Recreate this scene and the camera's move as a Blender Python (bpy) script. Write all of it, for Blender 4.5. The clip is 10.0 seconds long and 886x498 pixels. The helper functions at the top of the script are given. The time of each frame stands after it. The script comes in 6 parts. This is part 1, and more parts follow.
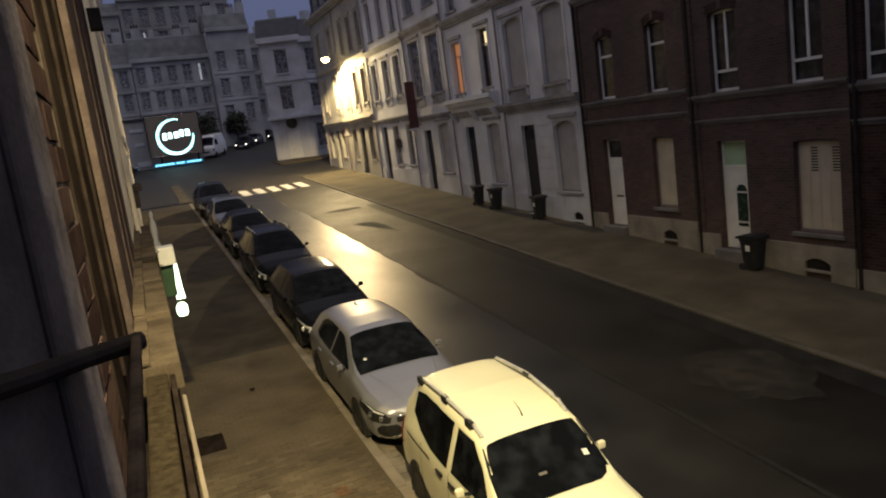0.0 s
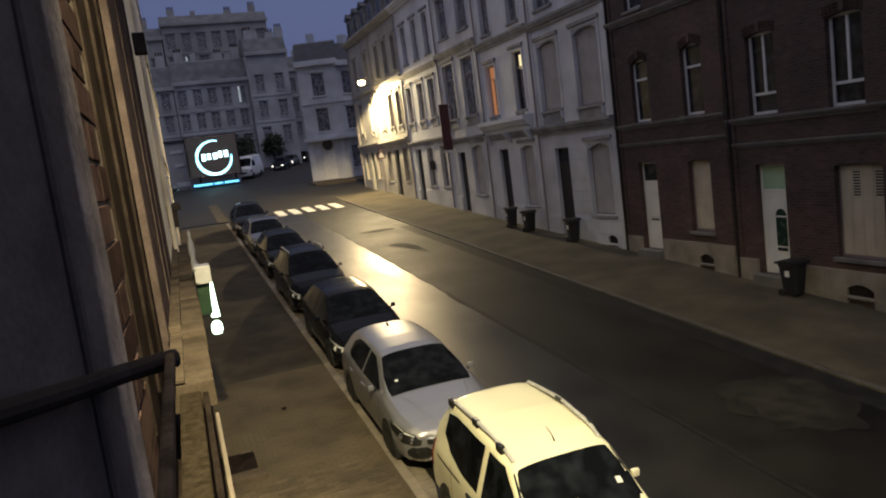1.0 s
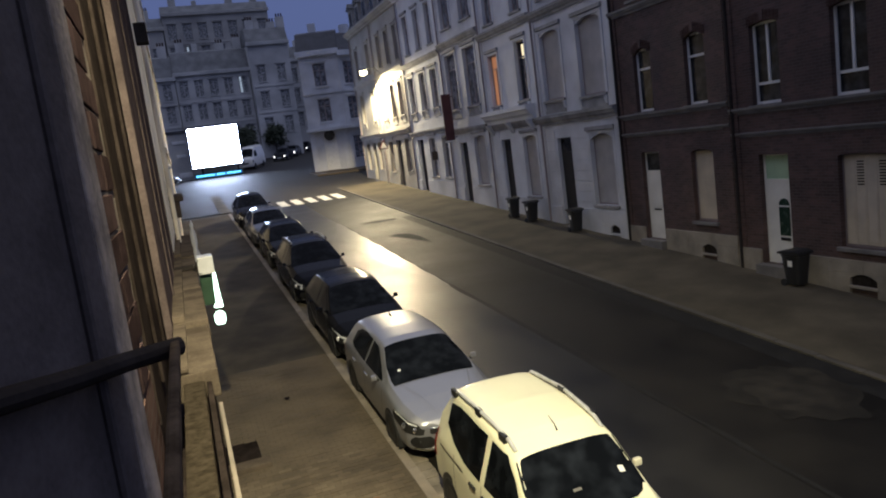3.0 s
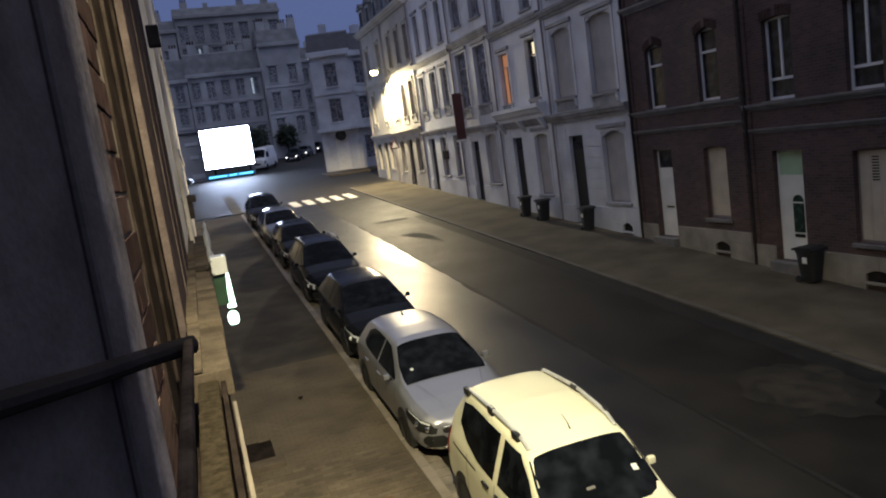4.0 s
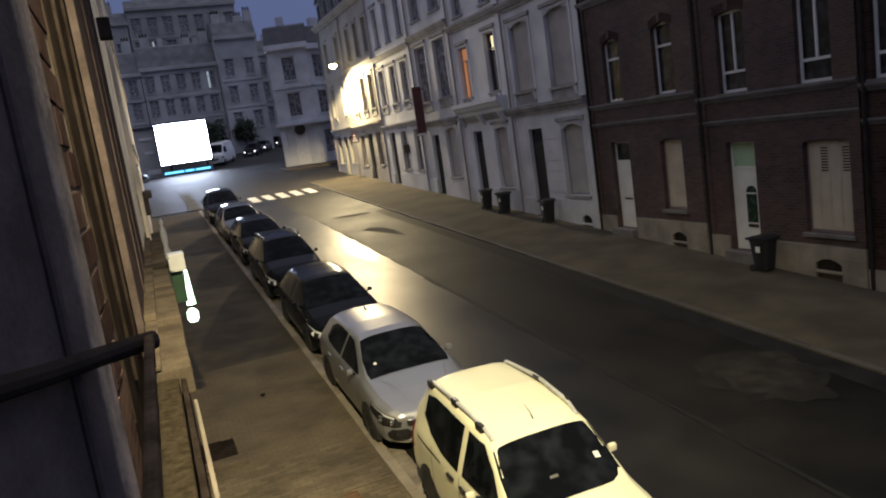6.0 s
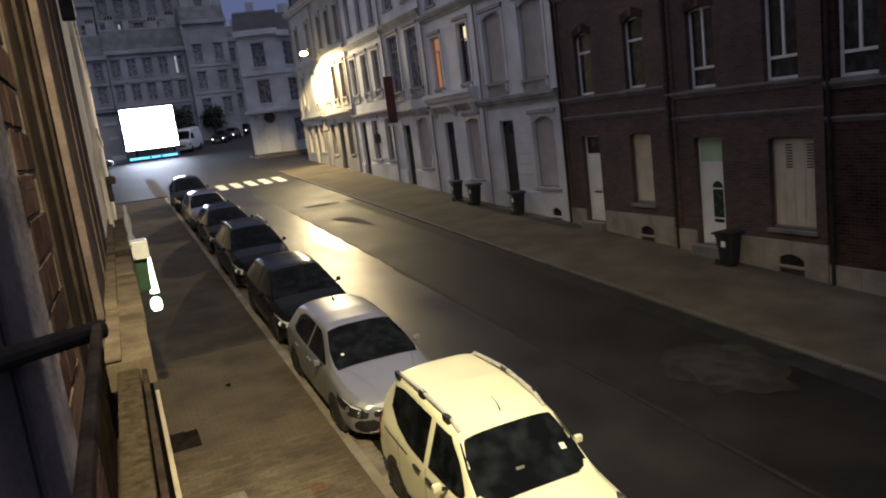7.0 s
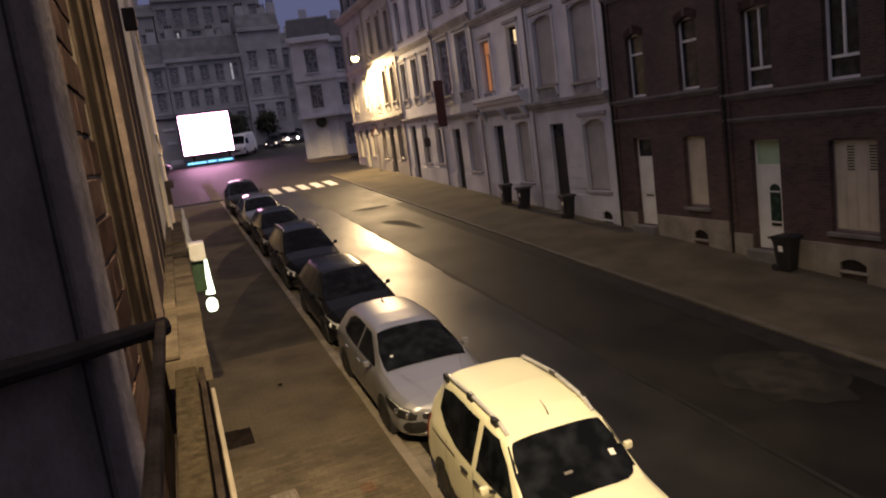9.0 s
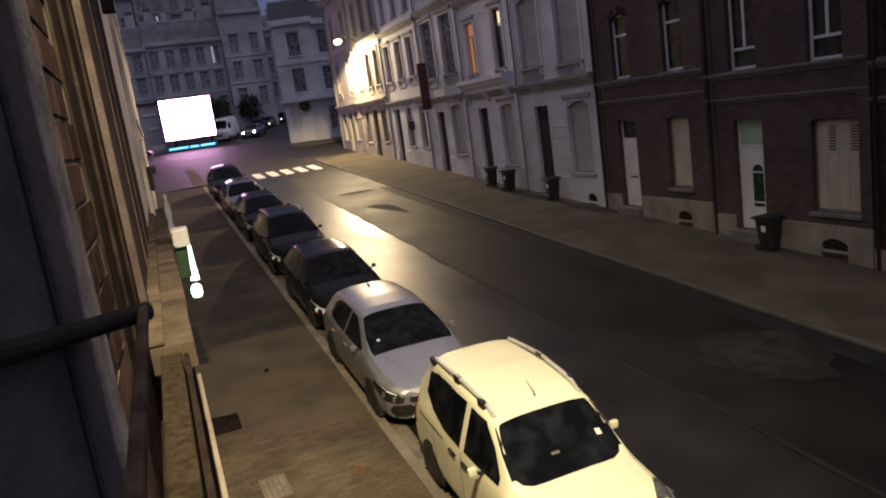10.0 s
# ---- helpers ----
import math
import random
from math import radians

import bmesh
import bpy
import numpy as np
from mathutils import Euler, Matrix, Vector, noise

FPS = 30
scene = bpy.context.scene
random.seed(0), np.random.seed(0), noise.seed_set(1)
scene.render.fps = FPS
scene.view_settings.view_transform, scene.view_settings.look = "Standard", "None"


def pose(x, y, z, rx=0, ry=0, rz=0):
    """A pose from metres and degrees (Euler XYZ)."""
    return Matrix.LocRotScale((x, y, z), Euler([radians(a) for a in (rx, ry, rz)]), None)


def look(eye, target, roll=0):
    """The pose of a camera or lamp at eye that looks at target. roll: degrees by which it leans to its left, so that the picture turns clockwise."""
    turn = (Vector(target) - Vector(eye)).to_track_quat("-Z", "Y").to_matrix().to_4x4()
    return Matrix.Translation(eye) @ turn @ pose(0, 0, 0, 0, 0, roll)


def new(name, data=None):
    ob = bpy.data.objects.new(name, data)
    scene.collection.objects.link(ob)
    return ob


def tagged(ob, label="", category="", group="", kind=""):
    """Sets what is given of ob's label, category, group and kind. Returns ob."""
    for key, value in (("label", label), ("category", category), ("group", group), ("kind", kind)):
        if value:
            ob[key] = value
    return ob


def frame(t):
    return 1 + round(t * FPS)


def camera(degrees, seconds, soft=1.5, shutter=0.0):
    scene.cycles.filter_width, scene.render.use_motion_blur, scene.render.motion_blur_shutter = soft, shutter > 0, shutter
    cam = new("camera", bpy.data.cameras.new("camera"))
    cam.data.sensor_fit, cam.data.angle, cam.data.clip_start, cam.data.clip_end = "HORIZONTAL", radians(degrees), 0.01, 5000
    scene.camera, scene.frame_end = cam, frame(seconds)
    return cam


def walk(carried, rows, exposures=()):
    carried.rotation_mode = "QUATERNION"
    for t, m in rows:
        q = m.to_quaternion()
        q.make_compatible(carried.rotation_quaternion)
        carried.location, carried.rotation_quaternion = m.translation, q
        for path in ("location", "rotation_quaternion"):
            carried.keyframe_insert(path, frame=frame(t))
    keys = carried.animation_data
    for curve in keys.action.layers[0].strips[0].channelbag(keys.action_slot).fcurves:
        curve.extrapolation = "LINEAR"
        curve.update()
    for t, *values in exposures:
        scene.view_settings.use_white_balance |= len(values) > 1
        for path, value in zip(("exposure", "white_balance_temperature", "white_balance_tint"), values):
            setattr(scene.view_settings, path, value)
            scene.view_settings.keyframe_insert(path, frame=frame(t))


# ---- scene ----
# ---------- camera ----------
cam = camera(63.2, 10.0, soft=2.0, shutter=0.5)
G = 0.0646  # the street climbs away from the camera
PATH = [
    (0.0, -0.001, -0.033, 5.499, -9.68, 7.66, -23.21), (0.5, -0.001, -0.033, 5.499, -9.03, 7.75, -21.67),
    (1.0, 0.002, -0.025, 5.497, -7.60, 7.42, -20.52), (1.5, -0.001, 0.010, 5.492, -7.35, 7.46, -20.09),
    (2.0, -0.001, -0.033, 5.499, -7.71, 7.44, -20.45), (3.5, -0.003, -0.016, 5.488, -8.45, 7.85, -20.06),
    (4.0, -0.001, -0.030, 5.488, -8.28, 8.04, -19.46), (4.5, -0.012, -0.068, 5.499, -8.31, 8.34, -19.79),
    (5.0, -0.001, -0.061, 5.492, -8.89, 8.05, -20.17), (5.5, -0.012, -0.012, 5.504, -9.81, 8.39, -23.54),
    (5.7, -0.011, -0.053, 5.488, -9.30, 8.38, -22.38), (6.8, 0.013, 0.001, 5.478, -9.15, 7.57, -24.44),
    (7.0, 0.020, 0.001, 5.469, -10.22, 7.22, -24.86), (7.5, 0.013, -0.007, 5.474, -9.84, 7.07, -24.33),
    (8.0, 0.007, -0.055, 5.474, -8.65, 8.03, -19.75), (8.5, 0.015, -0.013, 5.467, -8.71, 7.66, -20.11),
    (9.0, 0.010, -0.038, 5.473, -9.44, 7.64, -20.93), (9.5, 0.021, 0.013, 5.464, -10.98, 7.76, -22.12),
    (10.0, 0.012, -0.026, 5.465, -10.91, 8.02, -22.18)]
walk(cam, [(t, pose(x, y, z, 90 + p, r, w)) for t, x, y, z, p, r, w in PATH],
     exposures=[(0.0, 0.08, 7000, 10), (0.5, 0.08, 7000, 10), (1.0, 0.17, 6500, 10), (2.0, 0.17, 6500, 12), (3.3, 0.22, 5600, 11), (4.5, 0.22, 6000, 10),
                (5.5, 0.22, 6200, 10), (7.5, 0.24, 6600, 11), (8.0, 0.12, 7200, 18), (8.5, 0.05, 7600, 24), (9.0, 0.05, 7200, 24), (9.5, 0.1, 6500, 22), (10.0, 0.08, 6400, 21)])


def gz(y):
    """Height of the street at y."""
    return G * min(max(y, -60.0), 125.0)


# ---------- world and lights ----------
world = bpy.data.worlds.new("dusk")
scene.world = world
world.use_nodes = True
wn = world.node_tree.nodes
bg = wn["Background"]
tc = wn.new("ShaderNodeTexCoord")
sep = wn.new("ShaderNodeSeparateXYZ")
ramp = wn.new("ShaderNodeValToRGB")
ramp.color_ramp.elements[0].position, ramp.color_ramp.elements[0].color = 0.0, (0.0165, 0.020, 0.037, 1)
middle = ramp.color_ramp.elements.new(0.28)
middle.color = (0.0185, 0.023, 0.046, 1)
ramp.color_ramp.elements[2].position, ramp.color_ramp.elements[2].color = 0.75, (0.074, 0.075, 0.093, 1)
cloud = wn.new("ShaderNodeTexNoise")
cloud.inputs["Scale"].default_value, cloud.inputs["Detail"].default_value = 2.5, 5
mixc = wn.new("ShaderNodeMix")
mixc.data_type, mixc.blend_type = "RGBA", "MULTIPLY"
mixc.inputs[0].default_value = 0.35
wl = world.node_tree.links
wl.new(tc.outputs["Generated"], sep.inputs[0])
wl.new(sep.outputs["Z"], ramp.inputs[0])
wl.new(tc.outputs["Generated"], cloud.inputs["Vector"])
wl.new(ramp.outputs[0], mixc.inputs[6])
wl.new(cloud.outputs["Fac"], mixc.inputs[7])
wl.new(mixc.outputs[2], bg.inputs["Color"])
bg.inputs["Strength"].default_value = 6.1

LAMP_FAR = Vector((12.95, 48.5, 11.0))
LAMP_NEAR = Vector((0.5, 1.5, 10.2))


def street_light(name, at, watts, colour, size=0.12, aim=None, cone=174, blend=0.22):
    """A light at a lantern, thrown downwards or towards aim."""
    data = bpy.data.lights.new(name, "SPOT")
    data.energy, data.color, data.shadow_soft_size = watts, colour, size
    data.spot_size, data.spot_blend = radians(cone), blend
    ob = new(name, data)
    ob.matrix_world = look(at, aim) if aim else Matrix.Translation(at)
    return ob


street_light("far_lantern_light", LAMP_FAR - Vector((0, 0, 0.42)), 7200, (1.0, 0.78, 0.42), size=0.12, aim=LAMP_FAR + Vector((-0.4, -1.3, -10)), cone=174, blend=0.2)
street_light("near_lantern_light", LAMP_NEAR - Vector((0, 0, 0.42)), 7200, (1.0, 0.84, 0.47), aim=Vector((2.5, 9.3, 0.6)), cone=87, blend=1.0)


# ---------- materials ----------
def mat(name, colour, rough=0.7, metal=0.0, vary=0.25, scale=6.0, bump=0.2, fine=60.0, second=None, coat=0.0, rvary=0.12, island=0.0):
    """A surface with stains at a large scale and grain at a small one, in metres."""
    m = bpy.data.materials.new(name)
    m.use_nodes = True
    n, l = m.node_tree.nodes, m.node_tree.links
    b = n["Principled BSDF"]
    geo = n.new("ShaderNodeNewGeometry")
    big, small = n.new("ShaderNodeTexNoise"), n.new("ShaderNodeTexNoise")
    big.inputs["Scale"].default_value, big.inputs["Detail"].default_value = scale, 4
    small.inputs["Scale"].default_value, small.inputs["Detail"].default_value = fine, 3
    l.new(geo.outputs["Position"], big.inputs["Vector"])
    l.new(geo.outputs["Position"], small.inputs["Vector"])
    dark = second or tuple(c * (1 - vary) for c in colour)
    light = tuple(min(1.0, c * (1 + vary * 0.6)) for c in colour)
    r = n.new("ShaderNodeValToRGB")
    r.color_ramp.elements[0].position, r.color_ramp.elements[0].color = 0.32, (*dark, 1)
    r.color_ramp.elements[1].position, r.color_ramp.elements[1].color = 0.68, (*light, 1)
    add = n.new("ShaderNodeMath")
    add.operation = "MULTIPLY_ADD"
    add.inputs[1].default_value = 0.35
    l.new(small.outputs["Fac"], add.inputs[0])
    sub = n.new("ShaderNodeMath")
    sub.operation = "MULTIPLY_ADD"
    sub.inputs[1].default_value, sub.inputs[2].default_value = 1.0, -0.175
    l.new(big.outputs["Fac"], sub.inputs[0])
    l.new(sub.outputs[0], add.inputs[2])
    l.new(add.outputs[0], r.inputs[0])
    out = r.outputs[0]
    if island:
        info = n.new("ShaderNodeObjectInfo")
        mul = n.new("ShaderNodeMath")
        mul.operation = "MULTIPLY_ADD"
        mul.inputs[1].default_value, mul.inputs[2].default_value = island * 2, 1 - island
        l.new(info.outputs["Random"], mul.inputs[0])
        mx = n.new("ShaderNodeVectorMath")
        mx.operation = "SCALE"
        l.new(out, mx.inputs[0])
        l.new(mul.outputs[0], mx.inputs["Scale"])
        out = mx.outputs[0]
    l.new(out, b.inputs["Base Color"])
    rr = n.new("ShaderNodeMapRange")
    rr.inputs["To Min"].default_value, rr.inputs["To Max"].default_value = max(0.02, rough - rvary), min(1.0, rough + rvary)
    l.new(big.outputs["Fac"], rr.inputs["Value"])
    l.new(rr.outputs[0], b.inputs["Roughness"])
    b.inputs["Metallic"].default_value = metal
    b.inputs["Coat Weight"].default_value = coat
    b.inputs["Coat Roughness"].default_value = 0.06
    if bump:
        bp = n.new("ShaderNodeBump")
        bp.inputs["Strength"].default_value, bp.inputs["Distance"].default_value = bump, 0.01
        l.new(small.outputs["Fac"], bp.inputs["Height"])
        l.new(bp.outputs[0], b.inputs["Normal"])
    return m


def brick_mat(name, colour, mortar, w=0.22, h=0.075, rough=0.85, axes=("Y", "Z")):
    """Brickwork seen from far off: courses with recessed joints, in metres."""
    m = mat(name, colour, rough, vary=0.4, scale=1.3, bump=0.0)
    n, l = m.node_tree.nodes, m.node_tree.links
    b = n["Principled BSDF"]
    geo = [x for x in n if x.type == "NEW_GEOMETRY"][0]
    base = b.inputs["Base Color"].links[0].from_socket
    s, c = n.new("ShaderNodeSeparateXYZ"), n.new("ShaderNodeCombineXYZ")
    l.new(geo.outputs["Position"], s.inputs[0])
    l.new(s.outputs[axes[0]], c.inputs["X"])
    l.new(s.outputs[axes[1]], c.inputs["Y"])
    t = n.new("ShaderNodeTexBrick")
    t.inputs["Scale"].default_value = 1.0
    t.inputs["Brick Width"].default_value, t.inputs["Row Height"].default_value = w, h
    t.inputs["Mortar Size"].default_value, t.inputs["Mortar Smooth"].default_value = 0.006, 0.3
    t.inputs["Color1"].default_value, t.inputs["Color2"].default_value = (0.75, 0.75, 0.75, 1), (1.2, 1.2, 1.2, 1)
    l.new(c.outputs[0], t.inputs["Vector"])
    mu = n.new("ShaderNodeMix")
    mu.data_type, mu.blend_type = "RGBA", "MULTIPLY"
    mu.inputs[0].default_value = 1.0
    l.new(base, mu.inputs[6])
    l.new(t.outputs["Color"], mu.inputs[7])
    mo = n.new("ShaderNodeMix")
    mo.data_type = "RGBA"
    l.new(t.outputs["Fac"], mo.inputs[0])
    l.new(mu.outputs[2], mo.inputs[6])
    mo.inputs[7].default_value = (*mortar, 1)
    l.new(mo.outputs[2], b.inputs["Base Color"])
    bp = n.new("ShaderNodeBump")
    bp.invert = True
    bp.inputs["Strength"].default_value, bp.inputs["Distance"].default_value = 0.6, 0.01
    l.new(t.outputs["Fac"], bp.inputs["Height"])
    l.new(bp.outputs[0], b.inputs["Normal"])
    return m


def glow(name, colour, strength):
    m = bpy.data.materials.new(name)
    m.use_nodes = True
    n = m.node_tree.nodes
    b = n["Principled BSDF"]
    b.inputs["Base Color"].default_value = (0.02, 0.02, 0.02, 1)
    b.inputs["Emission Color"].default_value = (*colour, 1)
    b.inputs["Emission Strength"].default_value = strength
    return m


def glass_mat(name, colour, rough=0.04):
    """Dark tinted glass; blotches painted in its colour stand in for reflections and an unlit inside."""
    m = bpy.data.materials.new(name)
    m.use_nodes = True
    n, l = m.node_tree.nodes, m.node_tree.links
    b = n["Principled BSDF"]
    b.inputs["IOR"].default_value = 1.33
    geo, t, rr = n.new("ShaderNodeNewGeometry"), n.new("ShaderNodeTexNoise"), n.new("ShaderNodeMapRange")
    t.inputs["Scale"].default_value = 4.0
    inside = n.new("ShaderNodeValToRGB")
    inside.color_ramp.elements[0].position, inside.color_ramp.elements[0].color = 0.42, (*[c * 0.6 for c in colour], 1)
    inside.color_ramp.elements[1].position, inside.color_ramp.elements[1].color = 0.72, (*[c * 2.2 for c in colour], 1)
    l.new(t.outputs["Fac"], inside.inputs[0])
    l.new(inside.outputs[0], b.inputs["Base Color"])
    l.new(geo.outputs["Position"], t.inputs["Vector"])
    rr.inputs["To Min"].default_value, rr.inputs["To Max"].default_value = rough, rough + 0.08
    l.new(t.outputs["Fac"], rr.inputs["Value"])
    l.new(rr.outputs[0], b.inputs["Roughness"])
    return m


M = {}
M["ground"] = mat("far_ground", (0.05, 0.05, 0.048), 0.85, scale=0.3, fine=20)
M["asphalt_smooth"] = mat("worn_damp_asphalt", (0.0135, 0.0122, 0.0092), 0.40, vary=0.5, scale=0.55, bump=0.3, fine=90, rvary=0.13)
M["asphalt_rough"] = mat("coarse_asphalt", (0.0094, 0.0080, 0.0060), 0.60, vary=0.55, scale=0.7, bump=0.45, fine=90)
# paler than the lanes: light of lamps not built is in this colour
M["asphalt_far"] = mat("lamp_paled_junction_asphalt", (0.034, 0.031, 0.027), 0.66, vary=0.4, scale=0.4, bump=0.25, fine=80)
# smoother by wear; its paler colour also paints the lamp's streak
M["seam"] = mat("polished_joint_lamp_streak", (0.029, 0.027, 0.023), 0.385, vary=0.4, scale=0.9, bump=0.15, fine=70, rvary=0.08)
M["tar"] = mat("dark_tar_joint", (0.011, 0.0105, 0.010), 0.75, vary=0.4, scale=2.5, bump=0.4, fine=60)
M["pale_rim"] = mat("faint_dust_on_asphalt", (0.0145, 0.0127, 0.0100), 0.8, vary=0.5, scale=2.0, bump=0.4, fine=70)
M["patch"] = mat("dark_asphalt_patch", (0.018, 0.017, 0.016), 0.85, vary=0.3, scale=1.5, bump=0.4, fine=70)
M["pale_patch"] = mat("pale_asphalt_patch", (0.020, 0.0175, 0.0140), 0.85, vary=0.5, scale=3.0, bump=0.4, fine=70)
M["paving"] = mat("concrete_paving", (0.112, 0.088, 0.057), 0.85, vary=0.32, scale=1.1, bump=0.3, fine=45, island=0.2)
M["dusty_paving"] = mat("dusty_cement_paving", (0.088, 0.075, 0.052), 0.88, vary=0.4, scale=0.7, bump=0.35, fine=40)
M["joint"] = mat("sandy_joint", (0.062, 0.052, 0.037), 0.95, vary=0.4, scale=1.2, bump=0.3)
M["kerb"] = mat("granite_kerb", (0.22, 0.185, 0.14), 0.75, vary=0.3, scale=2.0, bump=0.3, fine=80, island=0.15)
M["kerb_dusty"] = mat("dusty_kerb_stone", (0.070, 0.062, 0.049), 0.8, vary=0.35, scale=1.2, bump=0.3, fine=60, island=0.15)
M["marking"] = mat("white_road_paint", (0.72, 0.71, 0.67), 0.6, vary=0.2, scale=3.0, bump=0.2, second=(0.45, 0.44, 0.41))
M["leaf"] = mat("dark_leaf", (0.035, 0.045, 0.02), 0.7, vary=0.4, scale=3, bump=0.0)
M["cast_iron"] = mat("rusty_cast_iron", (0.16, 0.085, 0.04), 0.7, metal=0.3, vary=0.4, scale=14, bump=0.5, fine=60)
M["brick_red"] = brick_mat("red_brick", (0.082, 0.049, 0.041), (0.105, 0.085, 0.073))
M["brick_dark"] = brick_mat("dark_red_brick", (0.066, 0.041, 0.035), (0.085, 0.07, 0.062))
M["brick_single"] = mat("single_brick", (0.036, 0.024, 0.024), 0.85, vary=0.35, scale=9, bump=0.5, fine=120, island=0.3)
M["mortar"] = mat("lime_mortar", (0.13, 0.112, 0.095), 0.95, vary=0.25, scale=5, bump=0.4)
M["stone_trim"] = mat("blue_stone_trim", (0.16, 0.15, 0.14), 0.75, vary=0.3, scale=2.0, bump=0.25)
# dirt of sills and courses and the hoods' shade share this darker colour
M["stone_soot_shade"] = mat("sooty_and_shaded_stone", (0.27, 0.265, 0.26), 0.85, vary=0.35, scale=1.6, bump=0.25, fine=40)
M["plinth"] = mat("limestone_plinth", (0.27, 0.24, 0.19), 0.8, vary=0.35, scale=1.4, bump=0.25)
M["render_white"] = mat("white_rendered_wall", (0.60, 0.615, 0.64), 0.85, vary=0.18, scale=0.6, bump=0.12, fine=35)
M["render_grey"] = mat("greyed_rendered_wall", (0.54, 0.55, 0.57), 0.85, vary=0.22, scale=0.7, bump=0.12, fine=35)
M["render_cream"] = mat("cream_rendered_wall", (0.34, 0.325, 0.29), 0.85, vary=0.22, scale=0.6, bump=0.12, fine=35)
# these two wall colours are lifted to hold the distant haze
M["render_far"] = mat("haze_paled_grey_wall", (0.50, 0.49, 0.46), 0.9, vary=0.25, scale=0.35, bump=0.1)
M["render_dark"] = mat("sooty_wall_haze_lifted", (0.40, 0.385, 0.35), 0.9, vary=0.25, scale=0.3, bump=0.1)
M["slate"] = mat("slate_roof", (0.055, 0.055, 0.06), 0.6, vary=0.35, scale=1.5, bump=0.4, fine=14)
# far roofs: slate paled in its colour for haze
M["slate_far"] = mat("haze_paled_slate_roof", (0.20, 0.20, 0.19), 0.75, vary=0.35, scale=0.8, bump=0.3, fine=14)
M["pvc"] = mat("white_window_frame", (0.72, 0.72, 0.70), 0.45, vary=0.1, scale=3, bump=0.05)
M["frame_grey"] = mat("grey_window_frame", (0.25, 0.21, 0.21), 0.5, vary=0.15, scale=3, bump=0.05)
M["shutter"] = mat("beige_shutter", (0.56, 0.49, 0.37), 0.6, vary=0.15, scale=2, bump=0.08)
M["shutter_grey"] = mat("pale_grey_shutter", (0.40, 0.385, 0.37), 0.6, vary=0.15, scale=2, bump=0.08)
M["door_white"] = mat("white_door_paint", (0.80, 0.79, 0.74), 0.4, vary=0.1, scale=2, bump=0.05)
M["door_dark"] = mat("black_painted_door", (0.012, 0.012, 0.012), 0.6, vary=0.3, scale=2, bump=0.05)
M["pane"] = glass_mat("dark_window_pane", (0.022, 0.024, 0.028), 0.16)
# far panes: haze mixed into the glass colour
M["pane_far"] = glass_mat("haze_paled_far_pane", (0.24, 0.24, 0.235), 0.35)
M["pane_pale"] = glass_mat("pale_grey_pane", (0.13, 0.135, 0.15), 0.2)
# the transom's light is put into this pale green base
M["pane_green"] = mat("green_glass_lit_tone", (0.40, 0.56, 0.38), 0.3, vary=0.15, scale=2, bump=0.0)
M["car_glass"] = glass_mat("tinted_car_glass", (0.006, 0.007, 0.009))
M["rubber"] = mat("tyre_rubber", (0.018, 0.018, 0.018), 0.8, vary=0.3, scale=8, bump=0.2)
M["black_plastic"] = mat("black_plastic", (0.012, 0.012, 0.012), 0.5, vary=0.25, scale=8, bump=0.15)
M["alloy"] = mat("alloy", (0.55, 0.55, 0.55), 0.35, metal=0.9, vary=0.15, scale=8, bump=0.05)
M["chrome"] = mat("brushed_chrome", (0.75, 0.74, 0.72), 0.22, metal=1.0, vary=0.1, scale=8, bump=0.0)
M["lens"] = mat("headlamp_lens", (0.22, 0.225, 0.235), 0.12, metal=0.6, vary=0.7, scale=25, bump=0.2, fine=60)
# near-white base keeps the headlamps' glint in the colour
M["lens_bright"] = mat("lamp_reflector_with_glint", (0.85, 0.85, 0.84), 0.2, metal=0.3, vary=0.3, scale=20, bump=0.3, fine=50)
M["plate"] = mat("pale_plate", (0.7, 0.7, 0.66), 0.5, vary=0.1)
M["red_lens"] = mat("red_lamp_lens", (0.25, 0.01, 0.01), 0.15, vary=0.2)
M["card"] = mat("pale_paper", (0.75, 0.74, 0.68), 0.7, vary=0.1)
M["paint_cream"] = mat("cream_white_car_paint", (0.76, 0.725, 0.52), 0.38, vary=0.06, scale=1.2, bump=0.0, coat=0.6, rvary=0.05)
M["paint_silver"] = mat("silver_car_paint", (0.29, 0.29, 0.31), 0.36, metal=0.55, vary=0.08, scale=1.2, bump=0.0, coat=0.7, rvary=0.05)
M["paint_black"] = mat("black_car_paint", (0.007, 0.0075, 0.010), 0.2, vary=0.15, scale=1.2, bump=0.0, coat=0.0, rvary=0.05)
M["paint_blue"] = mat("dark_blue_car_paint", (0.009, 0.010, 0.015), 0.2, metal=0.1, vary=0.15, scale=1.2, bump=0.0, coat=0.0, rvary=0.05)
M["paint_grey"] = mat("dark_grey_car_paint", (0.07, 0.075, 0.085), 0.34, metal=0.4, vary=0.12, scale=1.2, bump=0.0, coat=0.8, rvary=0.05)
M["paint_white"] = mat("white_van_paint", (0.86, 0.85, 0.81), 0.4, vary=0.1, scale=1.2, bump=0.0, coat=0.5)
M["bin"] = mat("black_bin_plastic", (0.015, 0.015, 0.015), 0.55, vary=0.25, scale=5, bump=0.15)
M["iron"] = mat("painted_iron", (0.038, 0.033, 0.031), 0.8, vary=0.25, scale=6, bump=0.15)
M["grey_steel"] = mat("galvanised_steel", (0.32, 0.32, 0.31), 0.5, metal=0.7, vary=0.2, scale=6, bump=0.1)
M["wood_dark"] = mat("dark_stained_wood", (0.022, 0.017, 0.015), 0.9, vary=0.4, scale=5, bump=0.4, fine=40)
